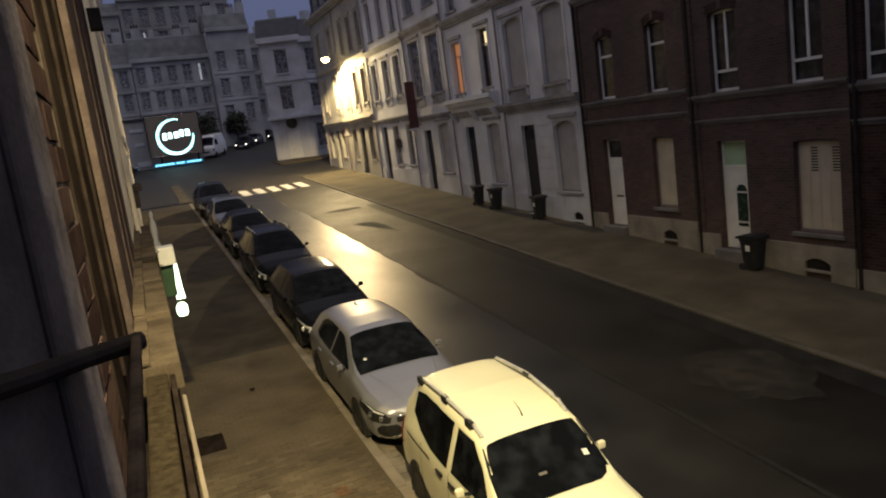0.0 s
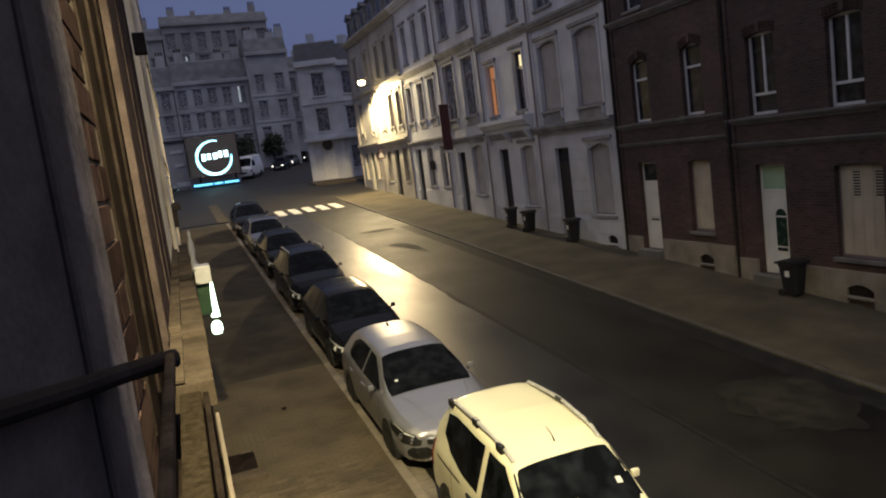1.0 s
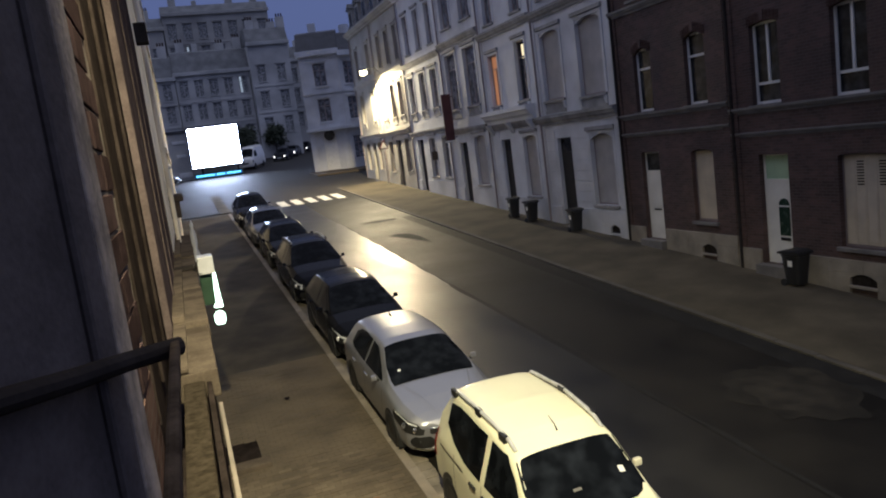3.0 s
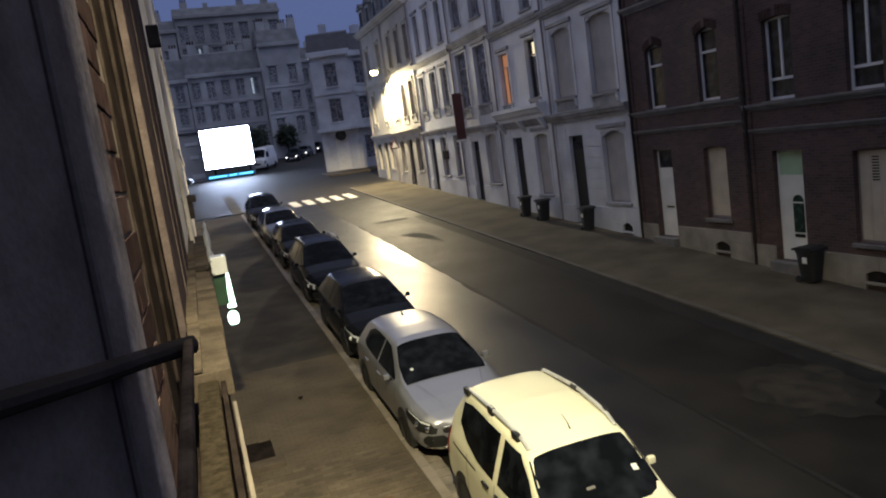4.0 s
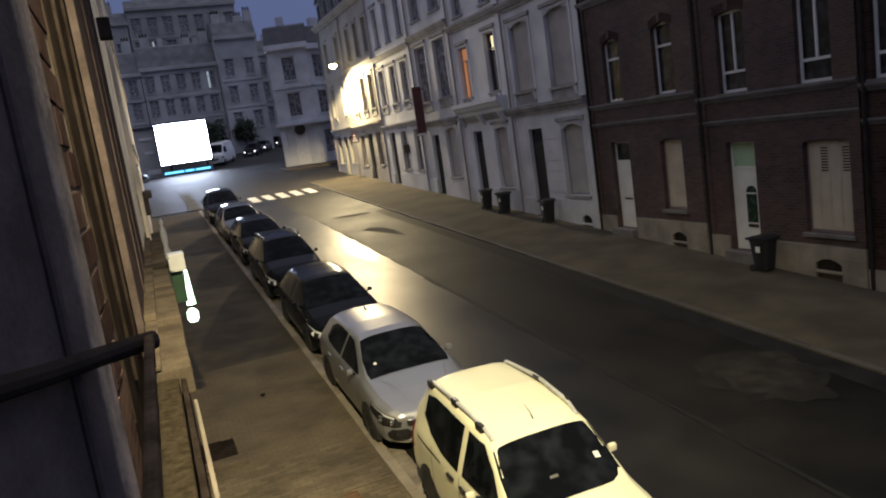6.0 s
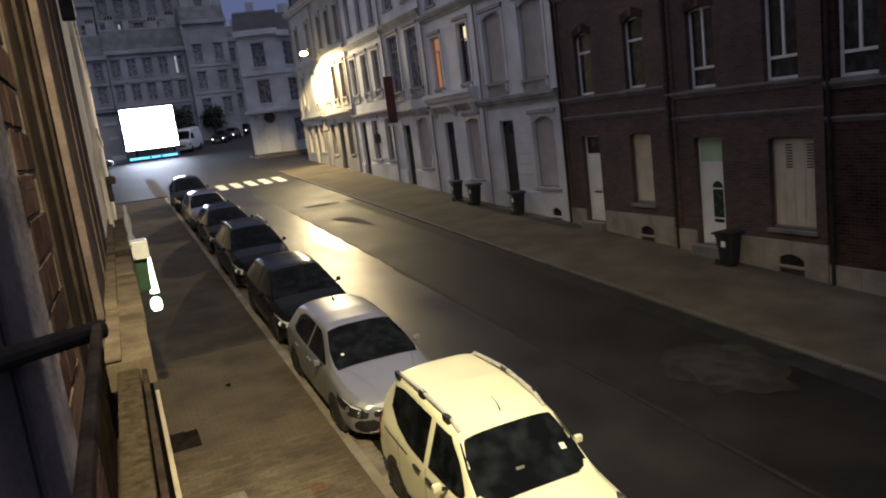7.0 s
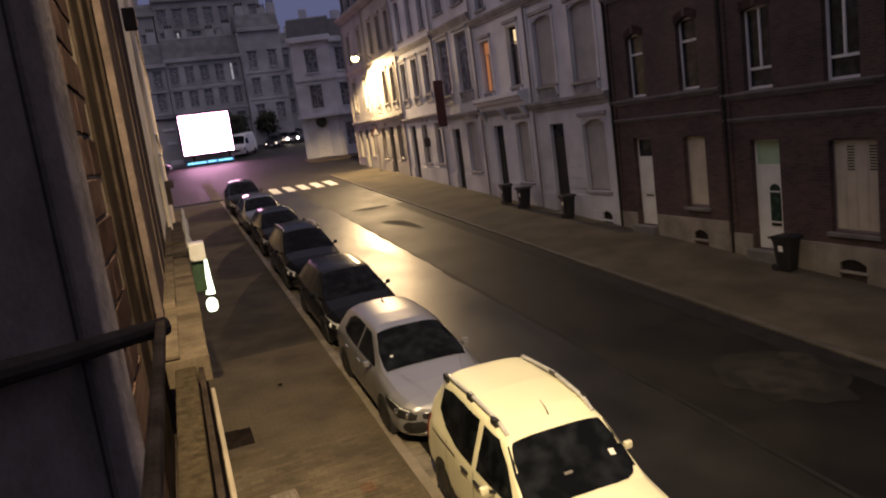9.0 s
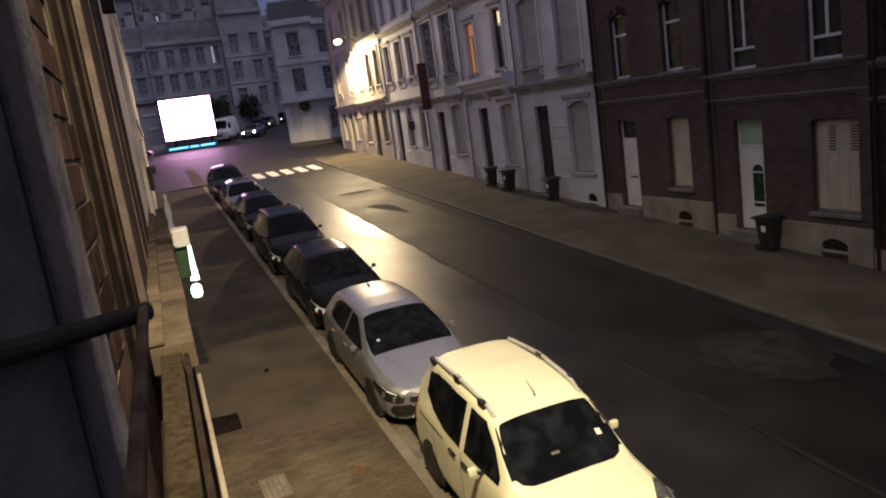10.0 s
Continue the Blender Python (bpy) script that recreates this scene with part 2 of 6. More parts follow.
M["wood_grey"] = mat("weathered_window_wood", (0.30, 0.26, 0.23), 0.75, vary=0.45, scale=7, bump=0.5, fine=50)
M["wood_plum"] = mat("faded_plum_timber", (0.085, 0.066, 0.063), 0.95, vary=0.35, scale=4, bump=0.3, fine=40)
M["sash_dark"] = mat("dark_window_sash", (0.118, 0.102, 0.098), 0.8, vary=0.3, scale=5, bump=0.2)
M["cornice"] = mat("sandstone_cornice", (0.10, 0.080, 0.060), 0.85, vary=0.35, scale=3, bump=0.4, fine=45, island=0.12)
M["mossy_stone"] = mat("mottled_stone_beam", (0.030, 0.024, 0.017), 0.9, vary=0.4, scale=14, bump=0.5, fine=40)
M["gutter"] = mat("gutter_setts", (0.17, 0.145, 0.11), 0.75, vary=0.4, scale=2.5, bump=0.4, fine=40, island=0.2)
M["rail_grey"] = mat("grey_rail_paint", (0.50, 0.50, 0.48), 0.4, metal=0.2, vary=0.2, scale=6, bump=0.1)
M["wood_light"] = mat("bare_handrail_wood", (0.095, 0.073, 0.053), 0.75, vary=0.45, scale=9, bump=0.4, fine=60)
M["facade_left"] = mat("ochre_facade", (0.80, 0.72, 0.57), 0.85, vary=0.3, scale=1.0, bump=0.2)
M["banner"] = mat("dull_red_board", (0.10, 0.035, 0.035), 0.7, vary=0.2, scale=2, bump=0.1)
M["door_glass"] = mat("dark_green_door_glass", (0.025, 0.05, 0.035), 0.25, vary=0.2)
M["sign_white"] = mat("white_sign_enamel", (0.7, 0.7, 0.68), 0.4, vary=0.1)
M["sign_green"] = mat("green_sign_board", (0.02, 0.06, 0.028), 0.5, vary=0.2)
M["orange_blind"] = glow("lit_orange_curtain", (1.0, 0.40, 0.16), 0.32)
M["warm_room"] = glow("lit_room_warm", (1.0, 0.80, 0.42), 1.1)
M["cold_room"] = glow("lit_window_cold", (0.75, 0.85, 0.95), 0.35)
M["lantern"] = glow("sodium_lantern", (1.0, 0.78, 0.36), 26)
M["green_tube"] = glow("greenish_sign_tube", (0.72, 1.0, 0.70), 5.0)
M["screen_logo"] = glow("screen_cyan", (0.22, 0.80, 1.0), 2.6)
M["screen_core"] = glow("screen_pale_cyan", (0.62, 0.95, 1.0), 4.0)
M["screen_strip"] = glow("screen_blue_line", (0.06, 0.42, 1.0), 0.5)
M["screen_off"] = glow("screen_dim_ground", (0.20, 0.19, 0.16), 0.10)
M["screen_white"] = glow("screen_cold_white", (0.72, 0.80, 1.0), 28)
M["screen_pink"] = glow("screen_pink_white", (1.0, 0.50, 0.86), 17)
M["headlight"] = glow("car_headlight", (1.0, 0.93, 0.78), 45)
M["small_light"] = glow("parked_car_glint", (1.0, 0.93, 0.80), 3.5)
for keys_, level in ((("paint_black", "paint_blue"), 0.06), (("asphalt_smooth",), 0.46), (("asphalt_rough", "tar", "pale_patch", "pale_rim", "patch"), 0.24), (("paving", "dusty_paving", "joint", "asphalt_far"), 0.2), (("mossy_stone", "cornice", "wood_plum", "wood_dark", "wood_grey", "sash_dark", "wood_light", "brick_single", "brick_dark", "mortar", "iron"), 0.0), (("car_glass",), 0.08)):
    for key_ in keys_:
        M[key_].node_tree.nodes["Principled BSDF"].inputs["Specular IOR Level"].default_value = level


# ---------- mesh helpers ----------
def link(name, bm, material, parent=None, label="", smooth=False):
    me = bpy.data.meshes.new(name)
    bm.to_mesh(me)
    bm.free()
    me.materials.append(M[material])
    if smooth:
        me.polygons.foreach_set("use_smooth", [True] * len(me.polygons))
        me.set_sharp_from_angle(angle=radians(35))
    ob = new(name, me)
    ob.parent = parent
    if label:
        ob["label"] = label
    return ob


def part(name, bm, material, parent, label="", smooth=False):
    """One mesh object under a thing or under a part."""
    return link(name, bm, material, parent, label, smooth)


def thing(name, at, label, category, group="", kind="", rz=0.0):
    ob = new(name)
    ob.matrix_basis = pose(*at, 0, 0, rz)
    return tagged(ob, label, category, group, kind)


def box(x0, x1, y0, y1, z0, z1, bevel=0.0, bm=None):
    bm = bm or bmesh.new()
    v = [bm.verts.new((x, y, z)) for x in (x0, x1) for y in (y0, y1) for z in (z0, z1)]
    made = [bm.faces.new([v[i] for i in f]) for f in ((0, 1, 3, 2), (4, 6, 7, 5), (0, 4, 5, 1), (2, 3, 7, 6), (0, 2, 6, 4), (1, 5, 7, 3))]
    if bevel:
        edges = list({e for f in made for e in f.edges})
        bmesh.ops.bevel(bm, geom=edges, offset=bevel, segments=2, affect="EDGES", profile=0.6)
    return bm


def tube(points, radius, sides=8, bm=None):
    """A round bar through points."""
    bm = bm or bmesh.new()
    rings = []
    pts = [Vector(p) for p in points]
    for i, p in enumerate(pts):
        d = (pts[min(i + 1, len(pts) - 1)] - pts[max(i - 1, 0)]).normalized()
        a = d.cross(Vector((0.31, 0.17, 0.93))).normalized()
        b = d.cross(a)
        r = radius[i] if isinstance(radius, (list, tuple)) else radius
        rings.append([bm.verts.new(p + r * (math.cos(k * math.tau / sides) * a + math.sin(k * math.tau / sides) * b)) for k in range(sides)])
    for r0, r1 in zip(rings, rings[1:]):
        for k in range(sides):
            bm.faces.new((r0[k], r0[(k + 1) % sides], r1[(k + 1) % sides], r1[k]))
    bm.faces.new(rings[0][::-1])
    bm.faces.new(rings[-1])
    return bm


def lathe(profile, sides=20, axis="z", bm=None, centre=(0, 0, 0)):
    """Turns (radius, height) pairs round an axis."""
    bm = bm or bmesh.new()
    c = Vector(centre)
    rings = []
    for r, h in profile:
        ring = []
        for k in range(sides):
            a = k * math.tau / sides
            u, w = max(r, 1e-4) * math.cos(a), max(r, 1e-4) * math.sin(a)
            ring.append(bm.verts.new(c + Vector((u, w, h) if axis == "z" else (h, u, w) if axis == "x" else (u, h, w))))
        rings.append(ring)
    for r0, r1 in zip(rings, rings[1:]):
        for k in range(sides):
            bm.faces.new((r0[k], r0[(k + 1) % sides], r1[(k + 1) % sides], r1[k]))
    bm.faces.new(rings[0][::-1])
    bm.faces.new(rings[-1])
    bmesh.ops.recalc_face_normals(bm, faces=bm.faces)
    return bm


def prism(outline, d0, d1, axis="x", bm=None):
    """A flat outline of (a, b) pairs given depth along an axis: x takes (y, z), y takes (x, z), z takes (x, y)."""
    bm = bm or bmesh.new()

    def at(a, b, d):
        return (d, a, b) if axis == "x" else (a, d, b) if axis == "y" else (a, b, d)
    low, high = [bm.verts.new(at(a, b, d0)) for a, b in outline], [bm.verts.new(at(a, b, d1)) for a, b in outline]
    n = len(outline)
    faces = [bm.faces.new(low[::-1]), bm.faces.new(high)]
    faces += [bm.faces.new((low[i], low[(i + 1) % n], high[(i + 1) % n], high[i])) for i in range(n)]
    bmesh.ops.recalc_face_normals(bm, faces=faces)
    return bm


def sheet(rows, bm=None):
    """A surface through rows of points."""
    bm = bm or bmesh.new()
    v = [[bm.verts.new(p) for p in r] for r in rows]
    for a, b in zip(v, v[1:]):
        for i in range(len(a) - 1):
            bm.faces.new((a[i], a[i + 1], b[i + 1], b[i]))
    return bm


def wall_mesh(a0, a1, z0, z1, holes, thick, side=1):
    """An upright wall in its own plane (a along it, z up; outer face at depth 0, inner at side * thick), with openings (a0, a1, z0, z1) through it."""
    bm = bmesh.new()
    cut_a = sorted({a0, a1, *[h[0] for h in holes], *[h[1] for h in holes]})
    cut_z = sorted({z0, z1, *[h[2] for h in holes], *[h[3] for h in holes]})
    cut_a, cut_z = [c for c in cut_a if a0 <= c <= a1], [c for c in cut_z if z0 <= c <= z1]
    store = {}

    def v(i, j, k):
        if (i, j, k) not in store:
            store[i, j, k] = bm.verts.new((k * side * thick, cut_a[i], cut_z[j]))
        return store[i, j, k]

    def solid(i, j):
        if not (0 <= i < len(cut_a) - 1 and 0 <= j < len(cut_z) - 1):
            return False
        a, z = (cut_a[i] + cut_a[i + 1]) / 2, (cut_z[j] + cut_z[j + 1]) / 2
        return not any(h[0] < a < h[1] and h[2] < z < h[3] for h in holes)
    for i in range(len(cut_a) - 1):
        for j in range(len(cut_z) - 1):
            if not solid(i, j):
                continue
            bm.faces.new((v(i, j, 0), v(i + 1, j, 0), v(i + 1, j + 1, 0), v(i, j + 1, 0)))
            bm.faces.new((v(i, j, 1), v(i, j + 1, 1), v(i + 1, j + 1, 1), v(i + 1, j, 1)))
            if not solid(i - 1, j):
                bm.faces.new((v(i, j, 0), v(i, j + 1, 0), v(i, j + 1, 1), v(i, j, 1)))
            if not solid(i + 1, j):
                bm.faces.new((v(i + 1, j, 0), v(i + 1, j, 1), v(i + 1, j + 1, 1), v(i + 1, j + 1, 0)))
            if not solid(i, j - 1):
                bm.faces.new((v(i, j, 0), v(i, j, 1), v(i + 1, j, 1), v(i + 1, j, 0)))
            if not solid(i, j + 1):
                bm.faces.new((v(i, j + 1, 0), v(i + 1, j + 1, 0), v(i + 1, j + 1, 1), v(i, j + 1, 1)))
    bmesh.ops.recalc_face_normals(bm, faces=bm.faces)
    return bm


# ---------- ground and street ----------
def ground_strip(name, x0, x1, y0, y1, lift, material, step=4.0, depth=0.0, parent=None, wave=0.0):
    """A strip that follows the street's slope."""
    n = max(1, int((y1 - y0) / step))
    ys = [y0 + (y1 - y0) * i / n for i in range(n + 1)]
    m = max(1, int((x1 - x0) / 1.5)) if wave else 1
    xs = [x0 + (x1 - x0) * i / m for i in range(m + 1)]
    bm = sheet([[(x, y, gz(y) + lift + wave * noise.noise((x * 0.5, y * 0.4, 0))) for x in xs] for y in ys])
    if depth:
        for y in (y0, y1):
            bm.faces.new([bm.verts.new(p) for p in ((x0, y, gz(y) + lift), (x1, y, gz(y) + lift), (x1, y, gz(y) + lift - depth), (x0, y, gz(y) + lift - depth))])
        for x in (x0, x1):
            for a, b in zip(ys, ys[1:]):
                bm.faces.new([bm.verts.new(p) for p in ((x, a, gz(a) + lift), (x, b, gz(b) + lift), (x, b, gz(b) + lift - depth), (x, a, gz(a) + lift - depth))])
        bmesh.ops.recalc_face_normals(bm, faces=bm.faces)
    return link(name, bm, material, parent)


KL, KR, WR = 2.62, 10.52, 14.2  # kerbs and the right-hand house fronts
ys_all = [-2500, -60, -30, 0, 30, 60, 90, 125, 2500]
ob = link("ground", sheet([[(x, y, gz(y) - 0.02) for x in (-2500, -40, 0, 20, 60, 2500)] for y in ys_all]), "ground")
tagged(ob, "dark asphalt and earth stretching to the horizon", "ground", kind="structure")
def lane(name, side, material):
    """One lane, meeting the other along an uneven joint."""
    ys = [-30 + 0.5 * i for i in range(153)]
    seam_x = [7.02 + 0.05 * noise.noise((y * 0.6, 1, 5)) + 0.015 * noise.noise((y * 3.1, 4, 5)) for y in ys]
    if side < 0:
        return link(name, sheet([[(KL + 0.28, y, gz(y)), (5.0, y, gz(y)), (s, y, gz(y))] for y, s in zip(ys, seam_x)]), material)
    return link(name, sheet([[(s, y, gz(y)), (9.0, y, gz(y)), (KR, y, gz(y))] for y, s in zip(ys, seam_x)]), material)


ob = lane("road", -1, "asphalt_smooth")
tagged(ob, "worn damp asphalt lane beside the parked cars", "road", kind="structure")
ob = lane("road_far_lane", 1, "asphalt_rough")
tagged(ob, "coarser dark asphalt lane of the street", "road", kind="structure")
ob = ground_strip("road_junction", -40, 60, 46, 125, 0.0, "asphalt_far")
tagged(ob, "damp asphalt of the junction, paled in colour as if lamplit", "road", kind="structure")
gutter = ob = ground_strip("gutter", KL, KL + 0.28, -30, 46, -0.004, "joint")
tagged(ob, "dark gutter strip along the kerb", "gutter", kind="structure")


def patch(name, outline, lift, material, label):
    bm = bmesh.new()
    bm.faces.new([bm.verts.new((x, y, gz(y) + lift)) for x, y in outline])
    return tagged(link(name, bm, material), label, "road patch", kind="structure")


def blob(cx, cy, rx, ry, seed, n=22):
    return [(cx + rx * (1 + 0.35 * noise.noise((seed, 2 * math.cos(a), 2 * math.sin(a)))) * math.cos(a),
             cy + ry * (1 + 0.35 * noise.noise((seed + 7, 2 * math.cos(a), 2 * math.sin(a)))) * math.sin(a)) for a in [k * math.tau / n for k in range(n)]]


patch("road_patch", blob(8.8, 33.8, 0.85, 0.32, 1), 0.006, "patch", "dark sunken repair in the asphalt")
patch("road_patch", [(7.95, 29.5), (8.4, 29.7), (8.85, 29.35), (9.0, 28.4), (8.95, 26.7), (8.7, 27.4), (8.35, 28.5)], 0.006, "patch", "dark sunken repair in the asphalt")
patch("road_patch", blob(9.05, 9.15, 0.95, 1.2, 11, 40), 0.005, "pale_rim", "faint dust on the asphalt")
patch("road_patch", blob(9.0, 9.15, 0.6, 0.85, 3, 40), 0.006, "pale_patch", "pale dusty patch on the asphalt")
patch("road_patch", blob(9.85, 9.5, 0.25, 0.38, 4), 0.007, "pale_patch", "pale dusty patch on the asphalt")
# outline follows the lamp's streak along the joint
patch("road_patch", [(7.08 + 0.03 * math.sin(y_ * 3), y_) for y_ in np.arange(20.0, 35.5, 0.7)] + [(7.04 - 0.62 * min(1.0, (y_ - 19.8) / 6.5, (35.4 - y_) / 3.0) + 0.2 * noise.noise((y_ * 0.5, 3, 1)) - 0.25 * math.sin((y_ - 20) / 15 * math.pi), y_) for y_ in np.arange(35.0, 19.9, -0.6)], 0.005, "seam", "polished worn strip along the lane joint, paled as the lamp's streak")
joint_rows = np.arange(4.0, 34.1, 0.5)
patch("tar_joint", [(7.06 + 0.05 * noise.noise((y_ * 0.6, 1, 5)), y_) for y_ in joint_rows] + [(7.15 + 0.05 * noise.noise((y_ * 0.9, 8, 5)), y_) for y_ in joint_rows[::-1]], 0.004, "tar", "dark uneven tar joint between the lanes")
patch("tar_joint", [(9.95 + 0.06 * noise.noise((y_ * 0.5, 2, 9)), y_) for y_ in joint_rows] + [(10.5, y_) for y_ in joint_rows[::-1]], 0.004, "tar", "dark strip of asphalt along the kerb")
for i in range(5):
    x = 5.72 + 0.9 * i
    bm = sheet([[(x + 0.02 * (k % 2), y, gz(y) + 0.007), (x + 0.54, y, gz(y) + 0.007)] for k, y in enumerate((45.3, 46.2, 47.1, 48.2))])
    tagged(link("zebra_stripe", bm, "marking"), "worn white stripe of a pedestrian crossing", "road marking", "stripes of the crossing", "structure")

left_pavement = ground_strip("pavement", -0.6, KL - 0.16, -30, 44.5, 0.114, "joint", depth=0.2)
tagged(left_pavement, "narrow pavement of small concrete pavers beside the house fronts", "pavement", kind="structure")
right_pavement = ground_strip("pavement", KR + 0.16, WR + 0.3, -30, 51.5, 0.035, "dusty_paving", depth=0.2, step=1.2, wave=0.008)
tagged(right_pavement, "wide dusty pavement in front of the houses", "pavement", kind="structure")
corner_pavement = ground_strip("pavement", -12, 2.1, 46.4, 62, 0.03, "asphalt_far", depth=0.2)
tagged(corner_pavement, "pavement corner beyond the parked cars", "pavement", kind="structure")
ob = ground_strip("kerb_line", 2.1, 2.75, 46.2, 58, 0.05, "dusty_paving", depth=0.2)
tagged(ob, "pale kerb edge at the street corner", "kerb", kind="structure")
tagged(ground_strip("pavement", 11.5, 22, 63.2, 67, 0.12, "paving", depth=0.2), "pavement at the foot of the corner house", "pavement", kind="structure")


# ---------- houses ----------
def window_unit(house, x, y0, y1, z0, z1, style, side):
    """Frame, bars and panes of a window in the opening; x is the outer face, side points indoors."""
    w, rec = y1 - y0, 0.14 * side
    frame_m = {"sash": "pvc", "casement": "pvc", "plain": "frame_grey", "orange": "frame_grey", "lit": "frame_grey", "shutter": "frame_grey", "louvre": "frame_grey", "shutter_grey": "frame_grey", "half": "frame_grey"}[style]
    t = 0.07 if style in ("sash", "casement") else 0.06
    xa, xb = sorted((x + rec, x + rec + 0.06 * side))
    bm = bmesh.new()
    for b in ((y0, y0 + t, z0, z1), (y1 - t, y1, z0, z1), (y0 + t, y1 - t, z0, z0 + t), (y0 + t, y1 - t, z1 - t, z1)):
        box(xa, xb, *b, bm=bm)
    win = part("window", bm, frame_m, house)
    h = z1 - z0
    bars = []
    if style == "sash":
        bars = [(y0 + t, y1 - t, z0 + h * 0.66, z0 + h * 0.66 + t)]
    elif style == "casement":
        zt = z0 + h * 0.235
        bars = [(y0 + t, y1 - t, zt, zt + t), ((y0 + y1) / 2 - t / 2, (y0 + y1) / 2 + t / 2, zt + t, z1 - t)]
    elif style in ("plain", "lit", "orange"):
        zt = z0 + h * 0.72
        bars = [(y0 + t, y1 - t, zt, zt + 0.05), ((y0 + y1) / 2 - 0.025, (y0 + y1) / 2 + 0.025, z0 + t, zt)]
    for b in bars:
        part("bar", box(xa - 0.004, xb + 0.004, *b), frame_m, win)
    xp = x + rec + 0.035 * side
    if style.startswith("shutter") or style == "half":
        # closed roller shutter of curved slats
        zs = z0 + t if style != "half" else z0 + h * 0.35
        n = int((z1 - t - zs) / 0.055)
        rows = []
        for i in range(n * 3 + 1):
            z = zs + (z1 - t - zs) * i / (n * 3)
            bulge = (0.0, 0.012, 0.011)[i % 3] * side
            rows.append([(xp - 0.02 * side - bulge, y0 + t, z), (xp - 0.02 * side - bulge, y1 - t, z)])
        part("roller_shutter", sheet(rows), "shutter" if style == "shutter" else "shutter_grey", win, "closed slatted roller shutter")
    if style == "louvre":
        # closed folding wooden shutters: four leaves, the inner two with a column of louvres
        lw = (w - 2 * t) / 4
        for k in range(4):
            a = y0 + t + lw * k
            leaf = part("shutter_leaf", box(xp - 0.05, xp - 0.02, a + 0.004, a + lw - 0.004, z0 + t, z1 - t, 0.005), "shutter", win, "closed beige wooden shutter leaf")
            part("raised_panel", box(xp - 0.06, xp - 0.05, a + 0.04, a + lw - 0.04, z0 + t + 0.08, z0 + h * 0.55, 0.004), "shutter", leaf)
            if k in (0, 2):
                for q in range(9):
                    zz = z1 - t - 0.16 - 0.065 * q
                    part("louvre_slot", box(xp - 0.054, xp - 0.049, a + 0.05, a + lw - 0.05, zz, zz + 0.03), "wood_dark", leaf)
    pane_m = {"orange": "orange_blind", "plain": "pane_pale"}.get(style, "pane")
    if not style.startswith("shutter") and style != "louvre":
        pa, pb = sorted((xp, xp + 0.01 * side))
        part("pane", box(pa, pb, y0 + t, y1 - t, z0 + t, z1 - t), pane_m, win, "glowing orange curtain behind glass" if style == "orange" else "dark glass pane")
        if style == "lit":
            # light shows only past the edges of a drawn curtain
            pa, pb = sorted((xp - 0.012 * side, xp - 0.004 * side))
            part("lit_gap", box(pa, pb, y0 + t, y0 + w * 0.62, z1 - h * 0.30, z1 - t - 0.1), "warm_room", win, "warm room light in the upper pane")
            part("lit_gap", box(pa, pb, y0 + t, y0 + t + 0.05, z0 + t + 0.1, z1 - h * 0.34), "warm_room", win, "thin line of room light beside the curtain")
    return win


def door_unit(house, x, y0, y1, z0, z1, style, side):
    rec = 0.16 * side
    xa, xb = sorted((x + rec, x + rec + 0.05 * side))
    w, h = y1 - y0, z1 - z0
    leaf_top = z0 + (2.16 if style != "dark" else h * 0.82)
    m = "door_dark" if style == "dark" else "door_white"
    d = part("door", box(xa, xb, y0 + 0.05, y1 - 0.05, z0, leaf_top), m, house, "tall black double door" if style == "dark" else "white panelled front door")
    f = bmesh.new()
    for b in ((y0, y0 + 0.05, z0, z1), (y1 - 0.05, y1, z0, z1), (y0 + 0.05, y1 - 0.05, leaf_top, leaf_top + 0.06), (y0 + 0.05, y1 - 0.05, z1 - 0.05, z1)):
        box(xa - 0.01, xb + 0.01, *b, bm=f)
    part("door_frame", f, m, d)
    xo = xa - 0.004 if side > 0 else xb + 0.004
    pa, pb = sorted((xa + 0.02, xa + 0.03))
    part("transom_pane", box(pa, pb, y0 + 0.05, y1 - 0.05, leaf_top + 0.06, z1 - 0.05), "pane_green" if style == "green" else "pane", d, "transom glass coloured pale green as if lit" if style == "green" else "dark transom glass")
    if style == "green":
        # arched glazed light in the leaf
        yc, r = (y0 + y1) / 2 - 0.12, 0.17
        arch = [(yc - r, z0 + 0.75), (yc + r, z0 + 0.75)] + [(yc + r * math.cos(a), z0 + 1.55 + r * math.sin(a)) for a in [k * math.pi / 8 for k in range(9)]]
        part("door_light", prism(arch, xo - 0.012, xo + 0.01), "door_glass", d, "dark green arched pane in the door")
        part("glazing_bar", box(xo - 0.02, xo, yc - r, yc + r, z0 + 1.50, z0 + 1.54), "door_white", d)
        part("letter_plate", box(xo - 0.02, xo, yc - 0.16, yc + 0.16, z0 + 0.62, z0 + 0.70, 0.004), "black_plastic", d)
    elif style == "white":
        for za, zb in ((0.18, 0.85), (1.05, 1.95)):
            part("door_panel", box(xo - 0.012, xo + 0.004, y0 + 0.2, y1 - 0.2, z0 + za, z0 + zb, 0.01), m, d)
        part("letter_plate", box(xo - 0.02, xo, y0 + 0.28, y1 - 0.28, z0 + 0.93, z0 + 0.98, 0.004), "black_plastic", d)
    part("door_handle", tube([(xo - 0.03, y0 + 0.16, z0 + 1.0), (xo - 0.03, y0 + 0.16, z0 + 1.12)], 0.012), "chrome", d, "metal door handle")
    part("doorstep", box(x - 0.25, x + 0.16, y0 - 0.1, y1 + 0.1, z0 - 0.5, z0 - 0.003, 0.02), "stone_trim", house, "worn stone doorstep")


